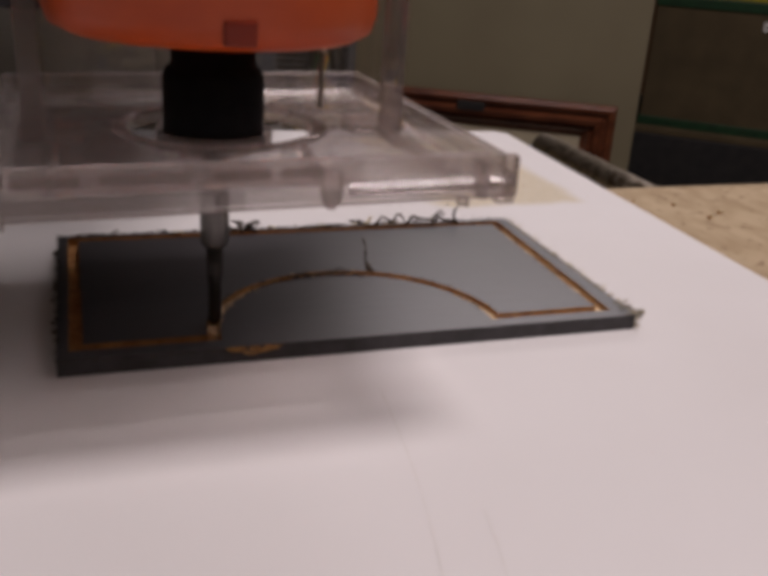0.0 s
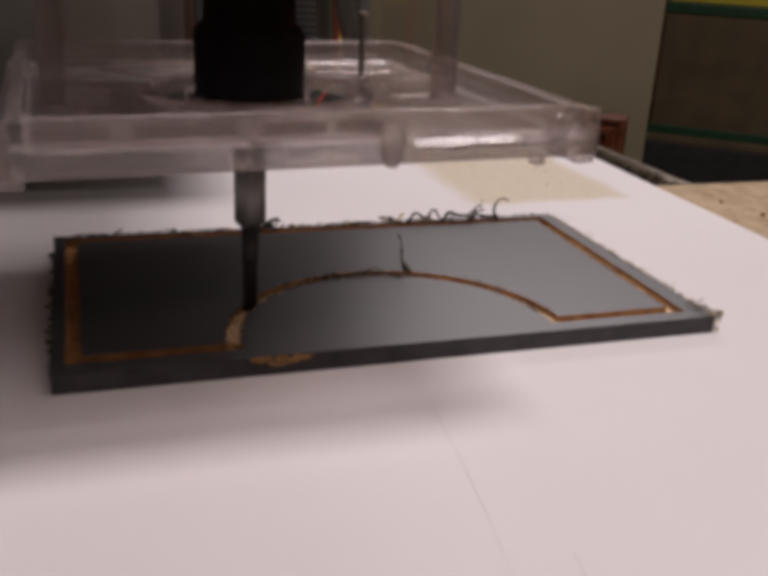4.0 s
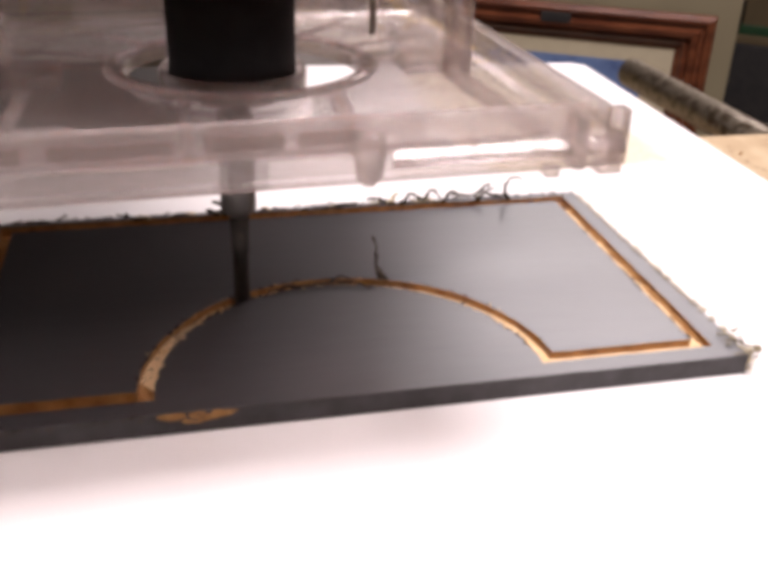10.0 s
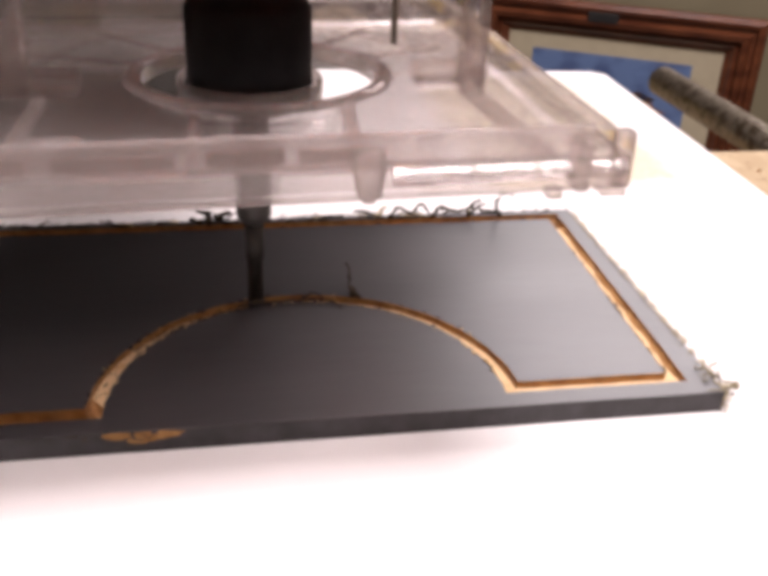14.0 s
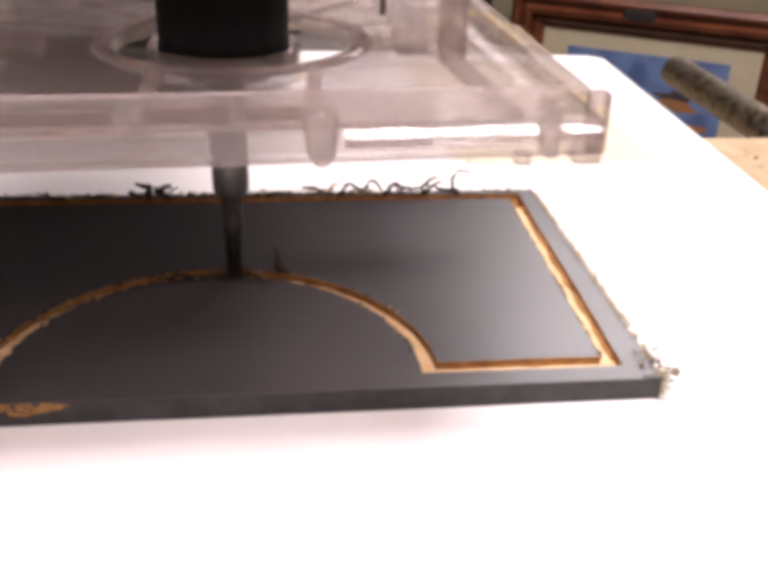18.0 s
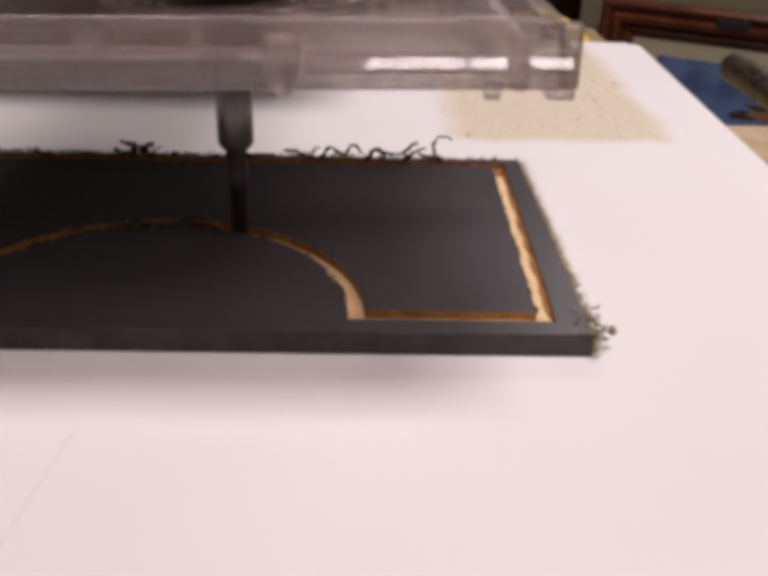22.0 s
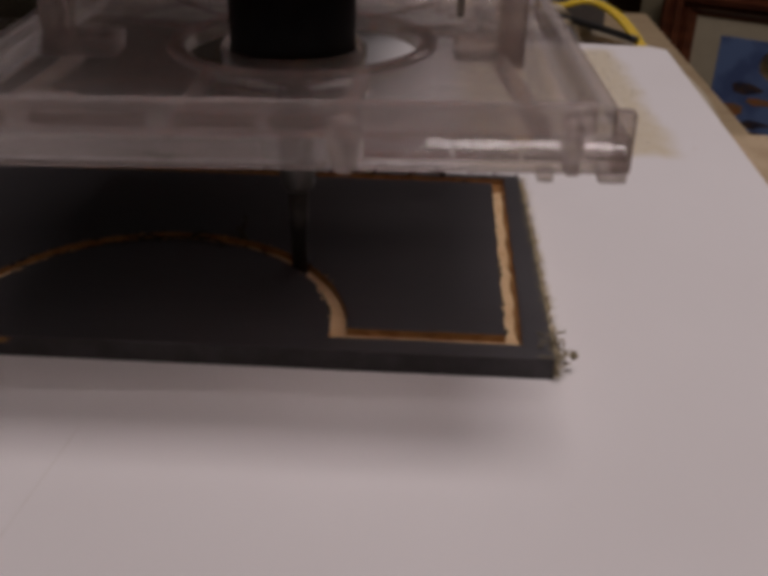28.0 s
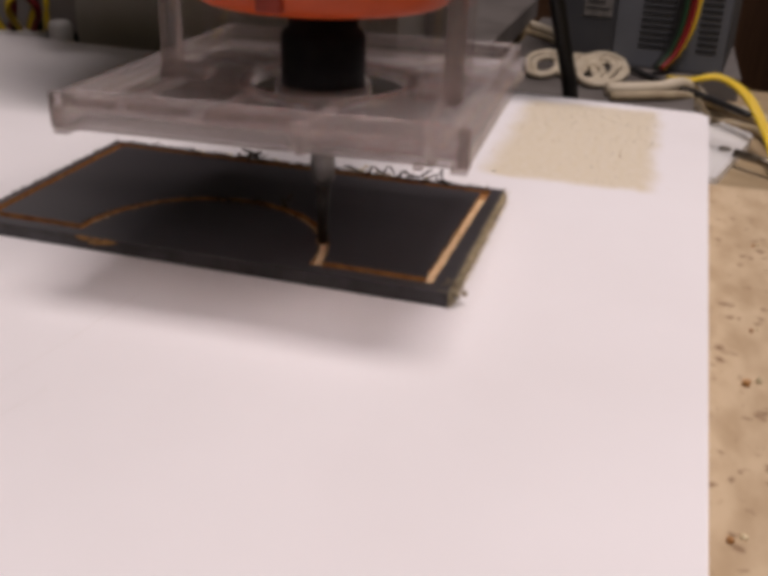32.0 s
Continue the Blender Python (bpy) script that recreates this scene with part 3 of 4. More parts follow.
# stiffening ribs on the tray's floor, from the front wall inward
for rx, tx, wide in ((-33, -31, 1.2), (-9.5, -9.0, 1.6), (36.4, 34, 1.8), (11.2, 13.5, 2.0)):
    y1 = -22 if abs(tx) < 20 else -14
    part("rib", prism([(rx - wide / 2, -46.6), (rx + wide / 2, -46.6), (tx + wide / 2, y1), (tx - wide / 2, y1)], FL + 0.03, FL + 2.2, 0.4), M_CLEAR, base)
part("boss", turned([(0, BZ0 - 0.8), (0.9, BZ0 - 0.7), (1.7, BZ0 + 0.6), (2.3, FL + 1.5), (2.0, FL + 3.4), (0, FL + 3.6)], 18, None, 12.0, -49.4), M_CLEAR, base, "clear teardrop-shaped boss", True)
for a in (22, 50, 130, 158):
    c, s_ = math.cos(radians(a)), math.sin(radians(a))
    part("web", prism([(19 * c - 0.8 * s_, 19 * s_ + 0.8 * c), (19 * c + 0.8 * s_, 19 * s_ - 0.8 * c), (40 * c + 0.8 * s_, 40 * s_ - 0.8 * c), (40 * c - 0.8 * s_, 40 * s_ + 0.8 * c)],
                      FL + 0.03, FL + 0.55, 0.2), M_CLEAR, base)
part("collar", turned([(19.7, FL + 0.03), (19.7, FL + 0.5), (20.2, FL + 0.9), (21.4, FL + 0.9), (22.2, FL + 0.5), (22.6, FL + 0.03), (19.7, FL + 0.03)], 56, None, 2.2, 0), M_CLEAR, base, "clear raised collar round the opening", True)
sl = []
for k in range(33):
    a = radians(-15 + 210 * k / 32)
    sl.append((37 * math.cos(a), 37 * math.sin(a)))
for k in range(32, -1, -1):
    a = radians(-15 + 210 * k / 32)
    sl.append((34 * math.cos(a), 34 * math.sin(a)))
# the base sits a touch askew on its motor
base.matrix_basis = base.matrix_basis @ pose(0, 0, 0, 0, -0.7, 1.6)
part("sleeve", prism(sl, FL + 0.05, 95), M_SLEEVE, router, "clear curved sleeve")
for sx in (-1, 1):
    part("post", box(sx * 35.4 - 2.0, sx * 35.4 + 2.0, -13.5, -8.8, FL + 0.05, 95, 0.8), M_SMOKY, router, "smoky clear upright of the base")
part("stay", turned([(0, FL + 0.05), (0.7, FL + 0.05), (0.7, 60.4), (1.2, 60.8), (1.2, 61.8), (0, 62.2)], 12, None, 28.5, 21), M_PIN, router, "thin metal pin", True)
part("motor_housing", turned([(0, 68.0), (14, 67.7), (29, 68.0), (32, 69.6), (33.2, 73), (33.5, 100), (33, 170), (30, 182), (0, 184)], 56), M_ORANGE, router, "glossy orange plastic motor housing", True)
# the notch is a raised block; its shade is in the darker orange
part("housing_notch", box(-2.9, 2.9, -33.9, -31, 69.4, 73.6, 0.5), M_NOTCH_SHADE, router, "notch in the housing rim, drawn as a block in shaded orange")
part("collet_nut", turned([(0, 43.0), (9.5, 43.0), (11.4, 43.7), (11.6, 44.8), (10.9, 46.2), (10.5, 48.5), (10.5, 59.2), (9.6, 60.8), (8.7, 61.4), (8.6, 68.2), (0, 68.2)], 32), M_BLACK, router, "black collet nut", True)
part("skirt", turned([(11.8, 42.7), (12.3, 42.7), (12.3, 47.6), (11.9, 48.2), (11.7, 48.2), (11.8, 42.7)], 40), M_SMOKY, router, "smoky clear skirt round the nut", True)
bit = part("shank", turned([(0, 43.4), (3.17, 43.4), (3.17, 22.6), (2.8, 21.9), (1.95, 21.1), (0, 21.1)], 28), M_SHANK, router, "grey steel bit shank", True)
part("cutter", turned([(0, 21.3), (1.85, 21.3), (1.75, 14), (1.55, 13.4), (1.5, 3.2), (0, 3.2)], 20), M_CUTTER, bit, "thin dark carbide cutter", True)
# unseen carriage holding the motor, above and behind it, sized to shade the bed
part("clamp", prism([(40 * math.cos(radians(a)), 40 * math.sin(radians(a))) for a in range(0, 361, 15)][:-1], 128, 158, 1), M_CARRIAGE, router, "black clamp round the motor")
part("carriage", box(-125, 24, 84, 175, 62, 330, 3), M_CARRIAGE, router, "black steel carriage")
part("carriage_arm", box(-14, 14, 38, 84.2, 130, 156, 1), M_CARRIAGE, router)
# out-of-view block added to keep the rear lights off the bed
part("shade_block", box(-200, 62, 175.2, 292, 72, 330, 2), M_CARRIAGE, router, "unseen black block that shades the bed behind the board")

# ---------------------------------------------------------------- behind the bench
def framed_picture():
    tl, tr = Vector((518, 1510)), Vector((939, 1273))
    w = (tr - tl).length
    yaw = math.degrees(math.atan2(tr.y - tl.y, tr.x - tl.x))
    top = -200
    h = top - FLOOR_Z
    thing = empty("framed_picture", tl.x, tl.y, FLOOR_Z, yaw)
    tagged(thing, "blue art print in a cream mat and dark-stained wooden frame", "picture")
    fw = 59
    # stepped moulding, four mitred lengths
    prof = [(0, 0), (0, 16), (7, 24), (14, 21), (17, 14), (22, 15), (27, 27), (36, 24), (39, 13), (46, 16), (51, 10), (fw, 6), (fw, 0)]
    c_out = [(0, 0), (w, 0), (w, h), (0, h)]
    ins = [(1, 1), (-1, 1), (-1, -1), (1, -1)]
    for i in range(4):
        j = (i + 1) % 4
        bm = bmesh.new()
        rows = []
        for k in (i, j):
            rows.append([bm.verts.new((c_out[k][0] + ins[k][0] * u, -d, c_out[k][1] + ins[k][1] * u)) for u, d in prof])
        n = len(prof)
        for q in range(n):
            bm.faces.new((rows[0][q], rows[1][q], rows[1][(q + 1) % n], rows[0][(q + 1) % n]))
        part("moulding", bm, M_FRAME, thing)
    part("mat_board", box(fw - 4, w - fw + 4, -4, -2, fw - 4, h - fw + 4), M_MAT, thing, "cream mat board")
    part("print", box(104, 377, -5.2, -4.1, fw + 60, h - 87), M_PRINT, thing, "blue printed picture")
    rp = random.Random(5)
    for k in range(16):
        u, v = rp.uniform(140, 340), h - rp.uniform(130, 270)
        shape = [(u + rp.uniform(12, 40) * math.cos(radians(a)), v + rp.uniform(4, 12) * math.sin(radians(a))) for a in range(0, 360, 40)]
        bm = bmesh.new()
        bm.faces.new([bm.verts.new((x, -5.4 - 0.03 * k, z)) for x, z in shape])
        part("printed_shape", bm, (M_PRINT_DARK, M_PRINT_DARK, M_PRINT_ORANGE)[k % 3], thing)
    for u in (0.43, 0.48):
        part("ornament", box(w * u - 14, w * u + 14, -27, -20, h - 30, h - 12, 3), M_DARK, thing, "dark carved ornament")
    return thing


framed_picture()
# a cream panel that the picture leans against
pw = empty("cream_door", 528, 1560, FLOOR_Z, math.degrees(math.atan2(-225, 399)))
tagged(pw, "tall cream painted door leaf standing behind the framed picture", "door")
part("leaf", box(-40, 538, 0, 35, 0, 2420, 2), M_PANEL, pw)

# a low grey case on the shelf behind the bed
case = tagged(empty("equipment_case", -52, 300, -27), "low plain grey steel equipment case behind the bed", "equipment case")
part("body", box(-98, 96, -20, 40, 2, 80, 1.2), M_CASE, case)
for fx in (-88, 86):
    for fy in (-12, 32):
        part("foot", turned([(0, 0.1), (5, 0.1), (5.5, 1.0), (5.2, 2.2), (0, 2.2)], 16, None, fx, fy), M_SLOT, case, "black rubber foot", True)

# ---------------------------------------------------------------- power supply and cables behind the bed
psu = tagged(empty("power_supply", 157, 560, -52, -6), "grey steel computer power supply with slotted vents", "power supply")
part("case", box(-62, 69, 0, 140, 0.2, 102, 1.4), M_PSU_DARK, psu, "dark grey steel case")
part("face_plate", box(-15, 68, -1.8, -0.2, 1, 101, 0.5), M_PSU, psu, "lighter grey vented side plate")
for x0, x1 in ((4, 28), (47, 62)):
    for k in range(14):
        part("vent_slot", box(x0, x1, -2.3, -1.7, 16 + 4.9 * k, 18.6 + 4.9 * k), M_SLOT, psu)
part("rating_label", box(-41, -19, -1.0, -0.1, 36, 66), M_LABEL, psu, "pale grey rating label, too small to read")
for k in range(5):
    part("label_line", box(-39, -22 - 3 * (k % 2), -1.4, -0.9, 41 + 5 * k, 42.6 + 5 * k), M_SLOT, psu)
for k, (mat, dx) in enumerate(((M_CABLE_K, 0), (M_CABLE_K, 3.0), (M_GREEN, 5.2), (M_CABLE_K, 7.4), (M_CABLE_R, 9.4), (M_CABLE_R, 11.6), (M_CABLE_K, 1.6), (M_CABLE_Y, 13.6))):
    y = -5 - 2.4 * (k % 3)
    part("lead", tube(spline([(28 + dx, y + 3, 100), (31 + dx, y, 72), (31 + dx * 0.9, y - 2, 40), (27 + dx * 0.7, y - 5, 18), (20 + dx * 0.5, y - 12, 4 + 0.5 * (k % 3))], 6), 1.9, 8), mat, psu, smooth=True)


def cable(name, points, radius, mat, label, group="cables behind the bed"):
    ob = part(name, tube(spline(points, 8), radius, 12), mat, smooth=True)
    return tagged(ob, label, "cable", group)


cable("mains_cable", [(112, 262, 90), (126, 262, 37), (131, 262, 18), (137, 262, -4), (140, 264, -24), (143, 280, -44), (150, 306, -48)], 3.9, M_CABLE_K, "thick black cable hanging down behind the bed")
cable("black_lead", [(96, 640, -46), (112, 604, -45), (135, 568, -46), (158, 534, -48), (186, 500, -49.5), (213, 470, -50), (240, 440, -52)], 2.3, M_CABLE_K, "thin black lead crossing the rear shelf")
for cx, cy, r, squash, lean in ((137, 514, 17, 2.6, 0.10), (134, 505, 12.5, 2.5, 0.16), (140, 520, 9, 2.4, 0.2), (131, 498, 8, 2.2, 0.22), (144, 508, 12, 2.2, 0.12),
                                (95, 516, 13, 2.6, 0.12), (97, 508, 9, 2.5, 0.18), (112, 512, 7, 2.6, 0.25), (118, 520, 10, 2.4, 0.16)):
    pts = []
    for i in range(19):
        a = radians(20 * i + 7 * r)
        u, v = (r + 1.2 * math.sin(3 * a)) * math.cos(a), r * squash * math.sin(a)
        pts.append((cx + u, cy + v, -48.5 + lean * (v + r * squash) * 0.5))
    cable("coiled_cable", pts, 2.3, M_CABLE_W, "ivory cable coiled up on the rear shelf")
cable("ivory_cable", [(-40, 640, -22), (10, 687, -40), (55, 690, -47), (87, 652, -48), (110, 615, -48), (133, 580, -48), (150, 548, -49)], 3.4, M_CABLE_W, "ivory cable arching over the rear shelf")
cable("ivory_cable", [(-40, 610, -23), (10, 650, -40), (52, 662, -49), (84, 632, -49), (105, 590, -49), (120, 550, -49)], 3.0, M_CABLE_T, "tan cable arching over the rear shelf")
cable("ivory_cable", [(146, 452, -47), (178, 470, -47), (198, 500, -49), (217, 560, -72), (232, 588, -83), (252, 575, -84), (270, 546, -85), (281, 455, -85), (279, 398, -85), (268, 320, -85)], 4.6, M_CABLE_W,
      "thick ivory cable curving over the low shelf")
cable("tan_cable", [(150, 440, -49), (184, 456, -48.5), (204, 480, -54), (222, 530, -80), (244, 545, -86), (262, 520, -86), (270, 440, -86)], 3.4, M_CABLE_T, "tan cable lying beside the ivory one")
for k in range(3):
    cable("yellow_wire", [(186 + 3 * k, 520, -49.5), (200 + 2 * k, 506 + 3 * k, -47.5), (222, 516 + 4 * k, -46), (240 + 2 * k, 500 + 3 * k, -54), (256 + 2 * k, 470, -74), (262 + 3 * k, 430, -87.6)], 1.7,
          M_CABLE_Y, "thin yellow wire trailing onto the low shelf")
cable("brown_lead", [(176, 300, -49), (196, 270, -60), (214, 240, -84), (232, 210, -87)], 2.2, M_CABLE_K, "thin dark lead trailing onto the low shelf")

tag = tagged(empty("plastic_bracket", 229, 457, -89.8), "small white plastic bracket with a screw hole", "bracket")
part("plate", prism([(-12, -62), (-6, -60), (21, 40), (23, 56), (-4, 90), (-10, 88), (-18, 50), (-20, -40)], 0, 7, 1), M_WHITE, tag)
part("hole_rim", turned([(2.2, 7.1), (2.2, 7.9), (4.6, 7.9), (4.6, 7.1)], 20, None, 2, 6), M_STEEL, tag, "grey metal eyelet", True)
tagged(part("steel_pin", tube([(236, 446, -79.6), (264, 424, -79.6)], 2.8, 12), M_STEEL, smooth=True), "short bright pin lying on the white bracket", "pin")

# wiring at the far left of the shelf
M_LAMINATE = material("grey_laminate", (0.27, 0.245, 0.23), 0.6, second=(0.235, 0.215, 0.20), scale=8)
panel = tagged(empty("grey_panel", -134, 353, -27), "plain grey laminate panel standing on the rear shelf", "panel")
part("sheet", box(-196, 196, -5, 5, 6, 267, 1.0), M_LAMINATE, panel)
# black strip put in for the shade of the gap below the panel
part("gap_shade", box(-190, 190, -3, 6, 0.1, 5.9, 0.3), M_SLOT, panel, "dark strip for the shaded gap under the panel")
box_e = tagged(empty("wiring_block", -203, 306, -27, 24), "white terminal block with yellow and red wires", "wiring")
part("block", box(-20, 10, -9, 9, 0.2, 15, 2.5, 2), M_WHITE, box_e)
part("connector", turned([(0, 0.2), (6.5, 0.2), (7.5, 2), (7.5, 17), (6, 20), (0, 20.5)], 20, None, 19, 2), M_WHITE, box_e, "round white plug", True)
rngw = random.Random(3)
for k in range(9):
    mat = (M_CABLE_Y, M_CABLE_Y, M_CABLE_R, M_CABLE_K)[k % 4]
    p0 = Vector((-18 + 3.6 * k, -3 + 2 * (k % 3), 14))
    part("wire", tube(spline([p0, p0 + Vector((rngw.uniform(-8, 8), rngw.uniform(-14, 4), 18)), p0 + Vector((rngw.uniform(-26, 14), rngw.uniform(-10, 20), 40)),
                              p0 + Vector((-50 + rngw.uniform(-20, 10), 20, 66 + rngw.uniform(-10, 20)))], 6), 2.0, 7), mat, box_e, smooth=True)

rod = tagged(part("steel_rod", tube([(284, 330, -35), (288, 120, -35)], 7.6, 24), M_STEEL, smooth=True), "rusty steel rod fixed under the chipboard's edge", "rod")

# ---------------------------------------------------------------- cabinet and carton far right
cab = tagged(empty("dark_cabinet", 1049, 1445, FLOOR_Z, -39.5), "low black cabinet against the wall", "cabinet")
part("body", box(-70, 620, -60, 420, 0, 511.6, 4), M_DARK, cab)
part("slanted_board", box(20, 330, -58, -30, 511.9, 523, 1), M_CARD, cab, "flat tan cardboard sheet")
carton = tagged(empty("carton", 1076, 1403, -262, -39.5), "tan carton with dark green taped edges", "carton")
part("side", box(0, 262, 0, 90, 4, 244, 2), M_CARD, carton)
part("edge_tape", box(-3, 265, -2.5, 92, 230, 250, 2), M_GREEN, carton, "dark green tape")
part("edge_tape", box(-3, 265, -2.5, 92, 0, 20, 2), M_GREEN, carton, "dark green tape")
part("sticker", box(196, 236, -1.6, 0.2, 200, 216), M_WHITE, carton, "small white sticker with dark marks")
for k in range(4):
    part("mark", box(200 + 8 * k, 205 + 8 * k, -2.0, -1.5, 205, 211), M_DARK, carton)
folder = tagged(part("yellow_folder", box(0, 235, 0, 80, 0, 30, 2), M_YELLOW), "bright yellow card folder lying on the carton", "folder")
folder.matrix_world = pose(1.082, 1.407, -0.0115, 0, 0, -39.5)
can = tagged(empty("red_jerrycan"), "red plastic can standing beside the carton", "can")
part("body", box(0, 70, 0, 90, 0, 330, 10, 3), M_RED, can)
part("seam", box(-1.2, 71.2, 43, 47, 12, 318, 0.6), M_RED, can)
part("cap", turned([(0, 329), (14, 329), (14, 346), (12, 348), (0, 348)], 24, None, 20, 45), M_DARK, can, "black screw cap", True)
can.matrix_world = pose(1.330, 1.224, -0.268, 0, -14, -39.5)
dark = tagged(part("dark_case", box(0, 30, 0, 160, 0, 640, 6), M_DARK), "tall narrow black case beside the carton", "case")
dark.matrix_world = pose(1.010, 1.476, -0.2675, 0, 0, -39.5)

# ---------------------------------------------------------------- torn fibres, chips and dust
rf = random.Random(21)


def fibre(name, points, radius, mat, label, parent=None):
    pts = spline(points, 5)
    n = len(pts)
    pts = [p + 0.7 * radius * Vector((rf.uniform(-1, 1), rf.uniform(-1, 1), rf.uniform(-0.3, 1))) for p in pts]
    radii = [radius * (1 - 0.55 * i / n) * rf.uniform(0.55, 1.3) for i in range(n)]
    ob = part(name, tube(pts, radius, 6, radii=radii), mat, smooth=True)
    return tagged(ob, label, "wood fibre", "torn fibres on the board")


def curl(x, y, z, length, lift, turn, radius, mat, label):
    pts, d, p = [], turn, Vector((x, y, z))
    for k in range(6):
        pts.append(p.copy())
        d += rf.uniform(-0.9, 0.9)
        p = p + Vector((math.cos(d), 0.35 * math.sin(d), 0)) * (length / 5) + Vector((0, 0, lift * rf.uniform(-0.4, 1.0) / 5))
        p.z = max(p.z, z)
    return fibre("fibre_curl", pts, radius, mat, label)


DARKF, PALEF = "dark curl of torn fibre on the board's edge", "pale curl of torn fibre on the board's edge"
for k in range(46):
    x = rf.uniform(36, 122) if k % 5 else rf.uniform(4, 36)
    big = rf.random() < 0.45 and x > 70
    curl(x, rf.uniform(75.4, 78.2), BT + 0.1, rf.uniform(5, 9) if big else rf.uniform(2, 4), rf.uniform(2.5, 5.5) if big else rf.uniform(0.8, 2.2),
         rf.choice((0.3, 2.8)), rf.uniform(0.32, 0.52) if big else rf.uniform(0.18, 0.34), M_FUZZ if rf.random() < 0.88 else M_FUZZ_PALE, DARKF)
# larger curls told apart
fibre("fibre_curl", [(102, 76, 4), (104, 75.6, 6.2), (107, 75.4, 5.4), (110, 75.2, 5.6), (112, 75, 7.6), (113.5, 75, 8.2)], 0.62, M_FUZZ, "large dark curl of torn fibre on the board's edge")
fibre("fibre_curl", [(92, 76, 4), (94, 75.6, 6.4), (97, 75.5, 5.2), (99, 75.6, 7.2), (101, 76, 5.0)], 0.6, M_FUZZ, "large dark curl of torn fibre on the board's edge")
fibre("fibre_curl", [(118.5, 75, 4), (117.2, 74.2, 6), (116.4, 73.6, 8.2), (117.4, 73, 10), (119.4, 72.6, 10.6), (120.4, 72.6, 9.8)], 0.42, M_FUZZ, "hook-shaped curl of torn fibre")
for k in range(7):
    curl(rf.uniform(48, 54), rf.uniform(75, 77), BT + rf.uniform(0.1, 2.2), 2.8, 2.4, rf.uniform(0, 6), 0.6, M_FUZZ, "clump of dark torn fibre on the board's edge")
# right-hand edge: pale fuzz
for k in range(230):
    y = 77 * rf.random() ** 1.25
    x = BL + rf.uniform(-0.9, 0.2)
    z = rf.uniform(0.8, BT)
    n = rf.uniform(0.7, 2.1) + (1.0 if rf.random() < 0.1 else 0)
    fibre("edge_fuzz", [(x, y, z), (x + 0.5 * n, y + rf.uniform(-0.8, 0.8), z + rf.uniform(-0.3, 0.5)), (x + rf.uniform(0.3, 0.9) * n, y + rf.uniform(-1.4, 1.4), max(0.3, z + rf.uniform(-0.9, 0.8)))],
          rf.uniform(0.09, 0.2), M_TUFT if rf.random() < 0.9 else M_FUZZ, "pale frayed fibre along the board's cut edge")
for k in range(64):
    x, y = BL + rf.uniform(-2.6, 2.2), rf.uniform(0.2, 8)
    curl(x, y, rf.uniform(2.2, 4.2), rf.uniform(1.0, 2.2), rf.uniform(0.4, 2.2), rf.uniform(0, 6), rf.uniform(0.1, 0.2), M_TUFT if rf.random() < 0.85 else M_FUZZ, "tuft of frayed fibre at the board's corner")


def crumb(x, y, z, r, mat, label, name="crumb"):
    bm = bmesh.new()
    bmesh.ops.create_icosphere(bm, subdivisions=1, radius=r)
    for v in bm.verts:
        v.co *= rf.uniform(0.65, 1.25)
    bmesh.ops.translate(bm, vec=(x, y, z), verts=bm.verts)
    return tagged(part(name, bm, mat), label, "crumb", "crumbs round the board")


crumb(139.8, 2.6, 3.2, 0.8, M_TUFT, "small brown crumb hanging from frayed fibre")
fibre("edge_fuzz", [(136, 3, 3.6), (137.6, 2.4, 3.2), (139, 2.6, 3.1)], 0.35, M_FUZZ_PALE, "pale fibre holding a crumb")
# left-hand edge
for k in range(34):
    y = rf.uniform(0, 77)
    curl(rf.uniform(-0.8, 1.0), y, rf.uniform(2.5, BT), rf.uniform(0.6, 1.6), rf.uniform(0.1, 1.1), rf.uniform(2, 4.5), rf.uniform(0.14, 0.3), M_FUZZ, "dark frayed fibre along the board's cut edge")
# burrs along the arch and the inner right-hand side
for k in range(58):
    a = radians(rf.uniform(8, 172))
    r = CR + rf.choice((-1.65, 1.65, -1.65)) + rf.uniform(-0.3, 0.3)
    x, y = CX + r * math.cos(a), CY + r * math.sin(a)
    crumb(x, y, BT + 0.08, rf.uniform(0.15, 0.38), M_FUZZ if rf.random() < 0.6 else M_RAW, "crumb of torn fibre beside the groove", "burr")
for k in range(26):
    y = rf.uniform(6, 70)
    crumb(128.4 + 1.1 * y / 70 + rf.uniform(-0.3, 0.3), y, BT, rf.uniform(0.12, 0.26), M_FUZZ, "crumb of torn fibre beside the groove", "burr")
strand = fibre("standing_strand", [(0, 0, 0), (-0.8, 0.6, 2.5), (-0.9, 1.4, 5.1), (-1.6, 2.3, 8.4)], 0.5, M_FUZZ, "dark strand of fibre standing up from the arch")
strand.matrix_world = pose(0.0784, 0.0386, BT * MM)
fibre("standing_strand", [(79.2, 38.2, BT), (78.2, 38.8, 5.6), (77.4, 38.6, 6.2)], 0.5, M_FUZZ, "short dark burr by the arch")
fibre("loose_strand", [(56, 36.6, 4.2), (60, 37.2, 4.6), (65, 37.4, 4.4), (70, 37.6, 4.6), (73.4, 36.8, 4.4), (75.4, 34.6, 4.1)], 0.36, M_FUZZ, "long dark strand lying along the arch")
fibre("loose_strand", [(68, 38, 4.2), (70, 39, 5.2), (72, 38.6, 4.8)], 0.3, M_FUZZ, "short dark strand lying by the arch")
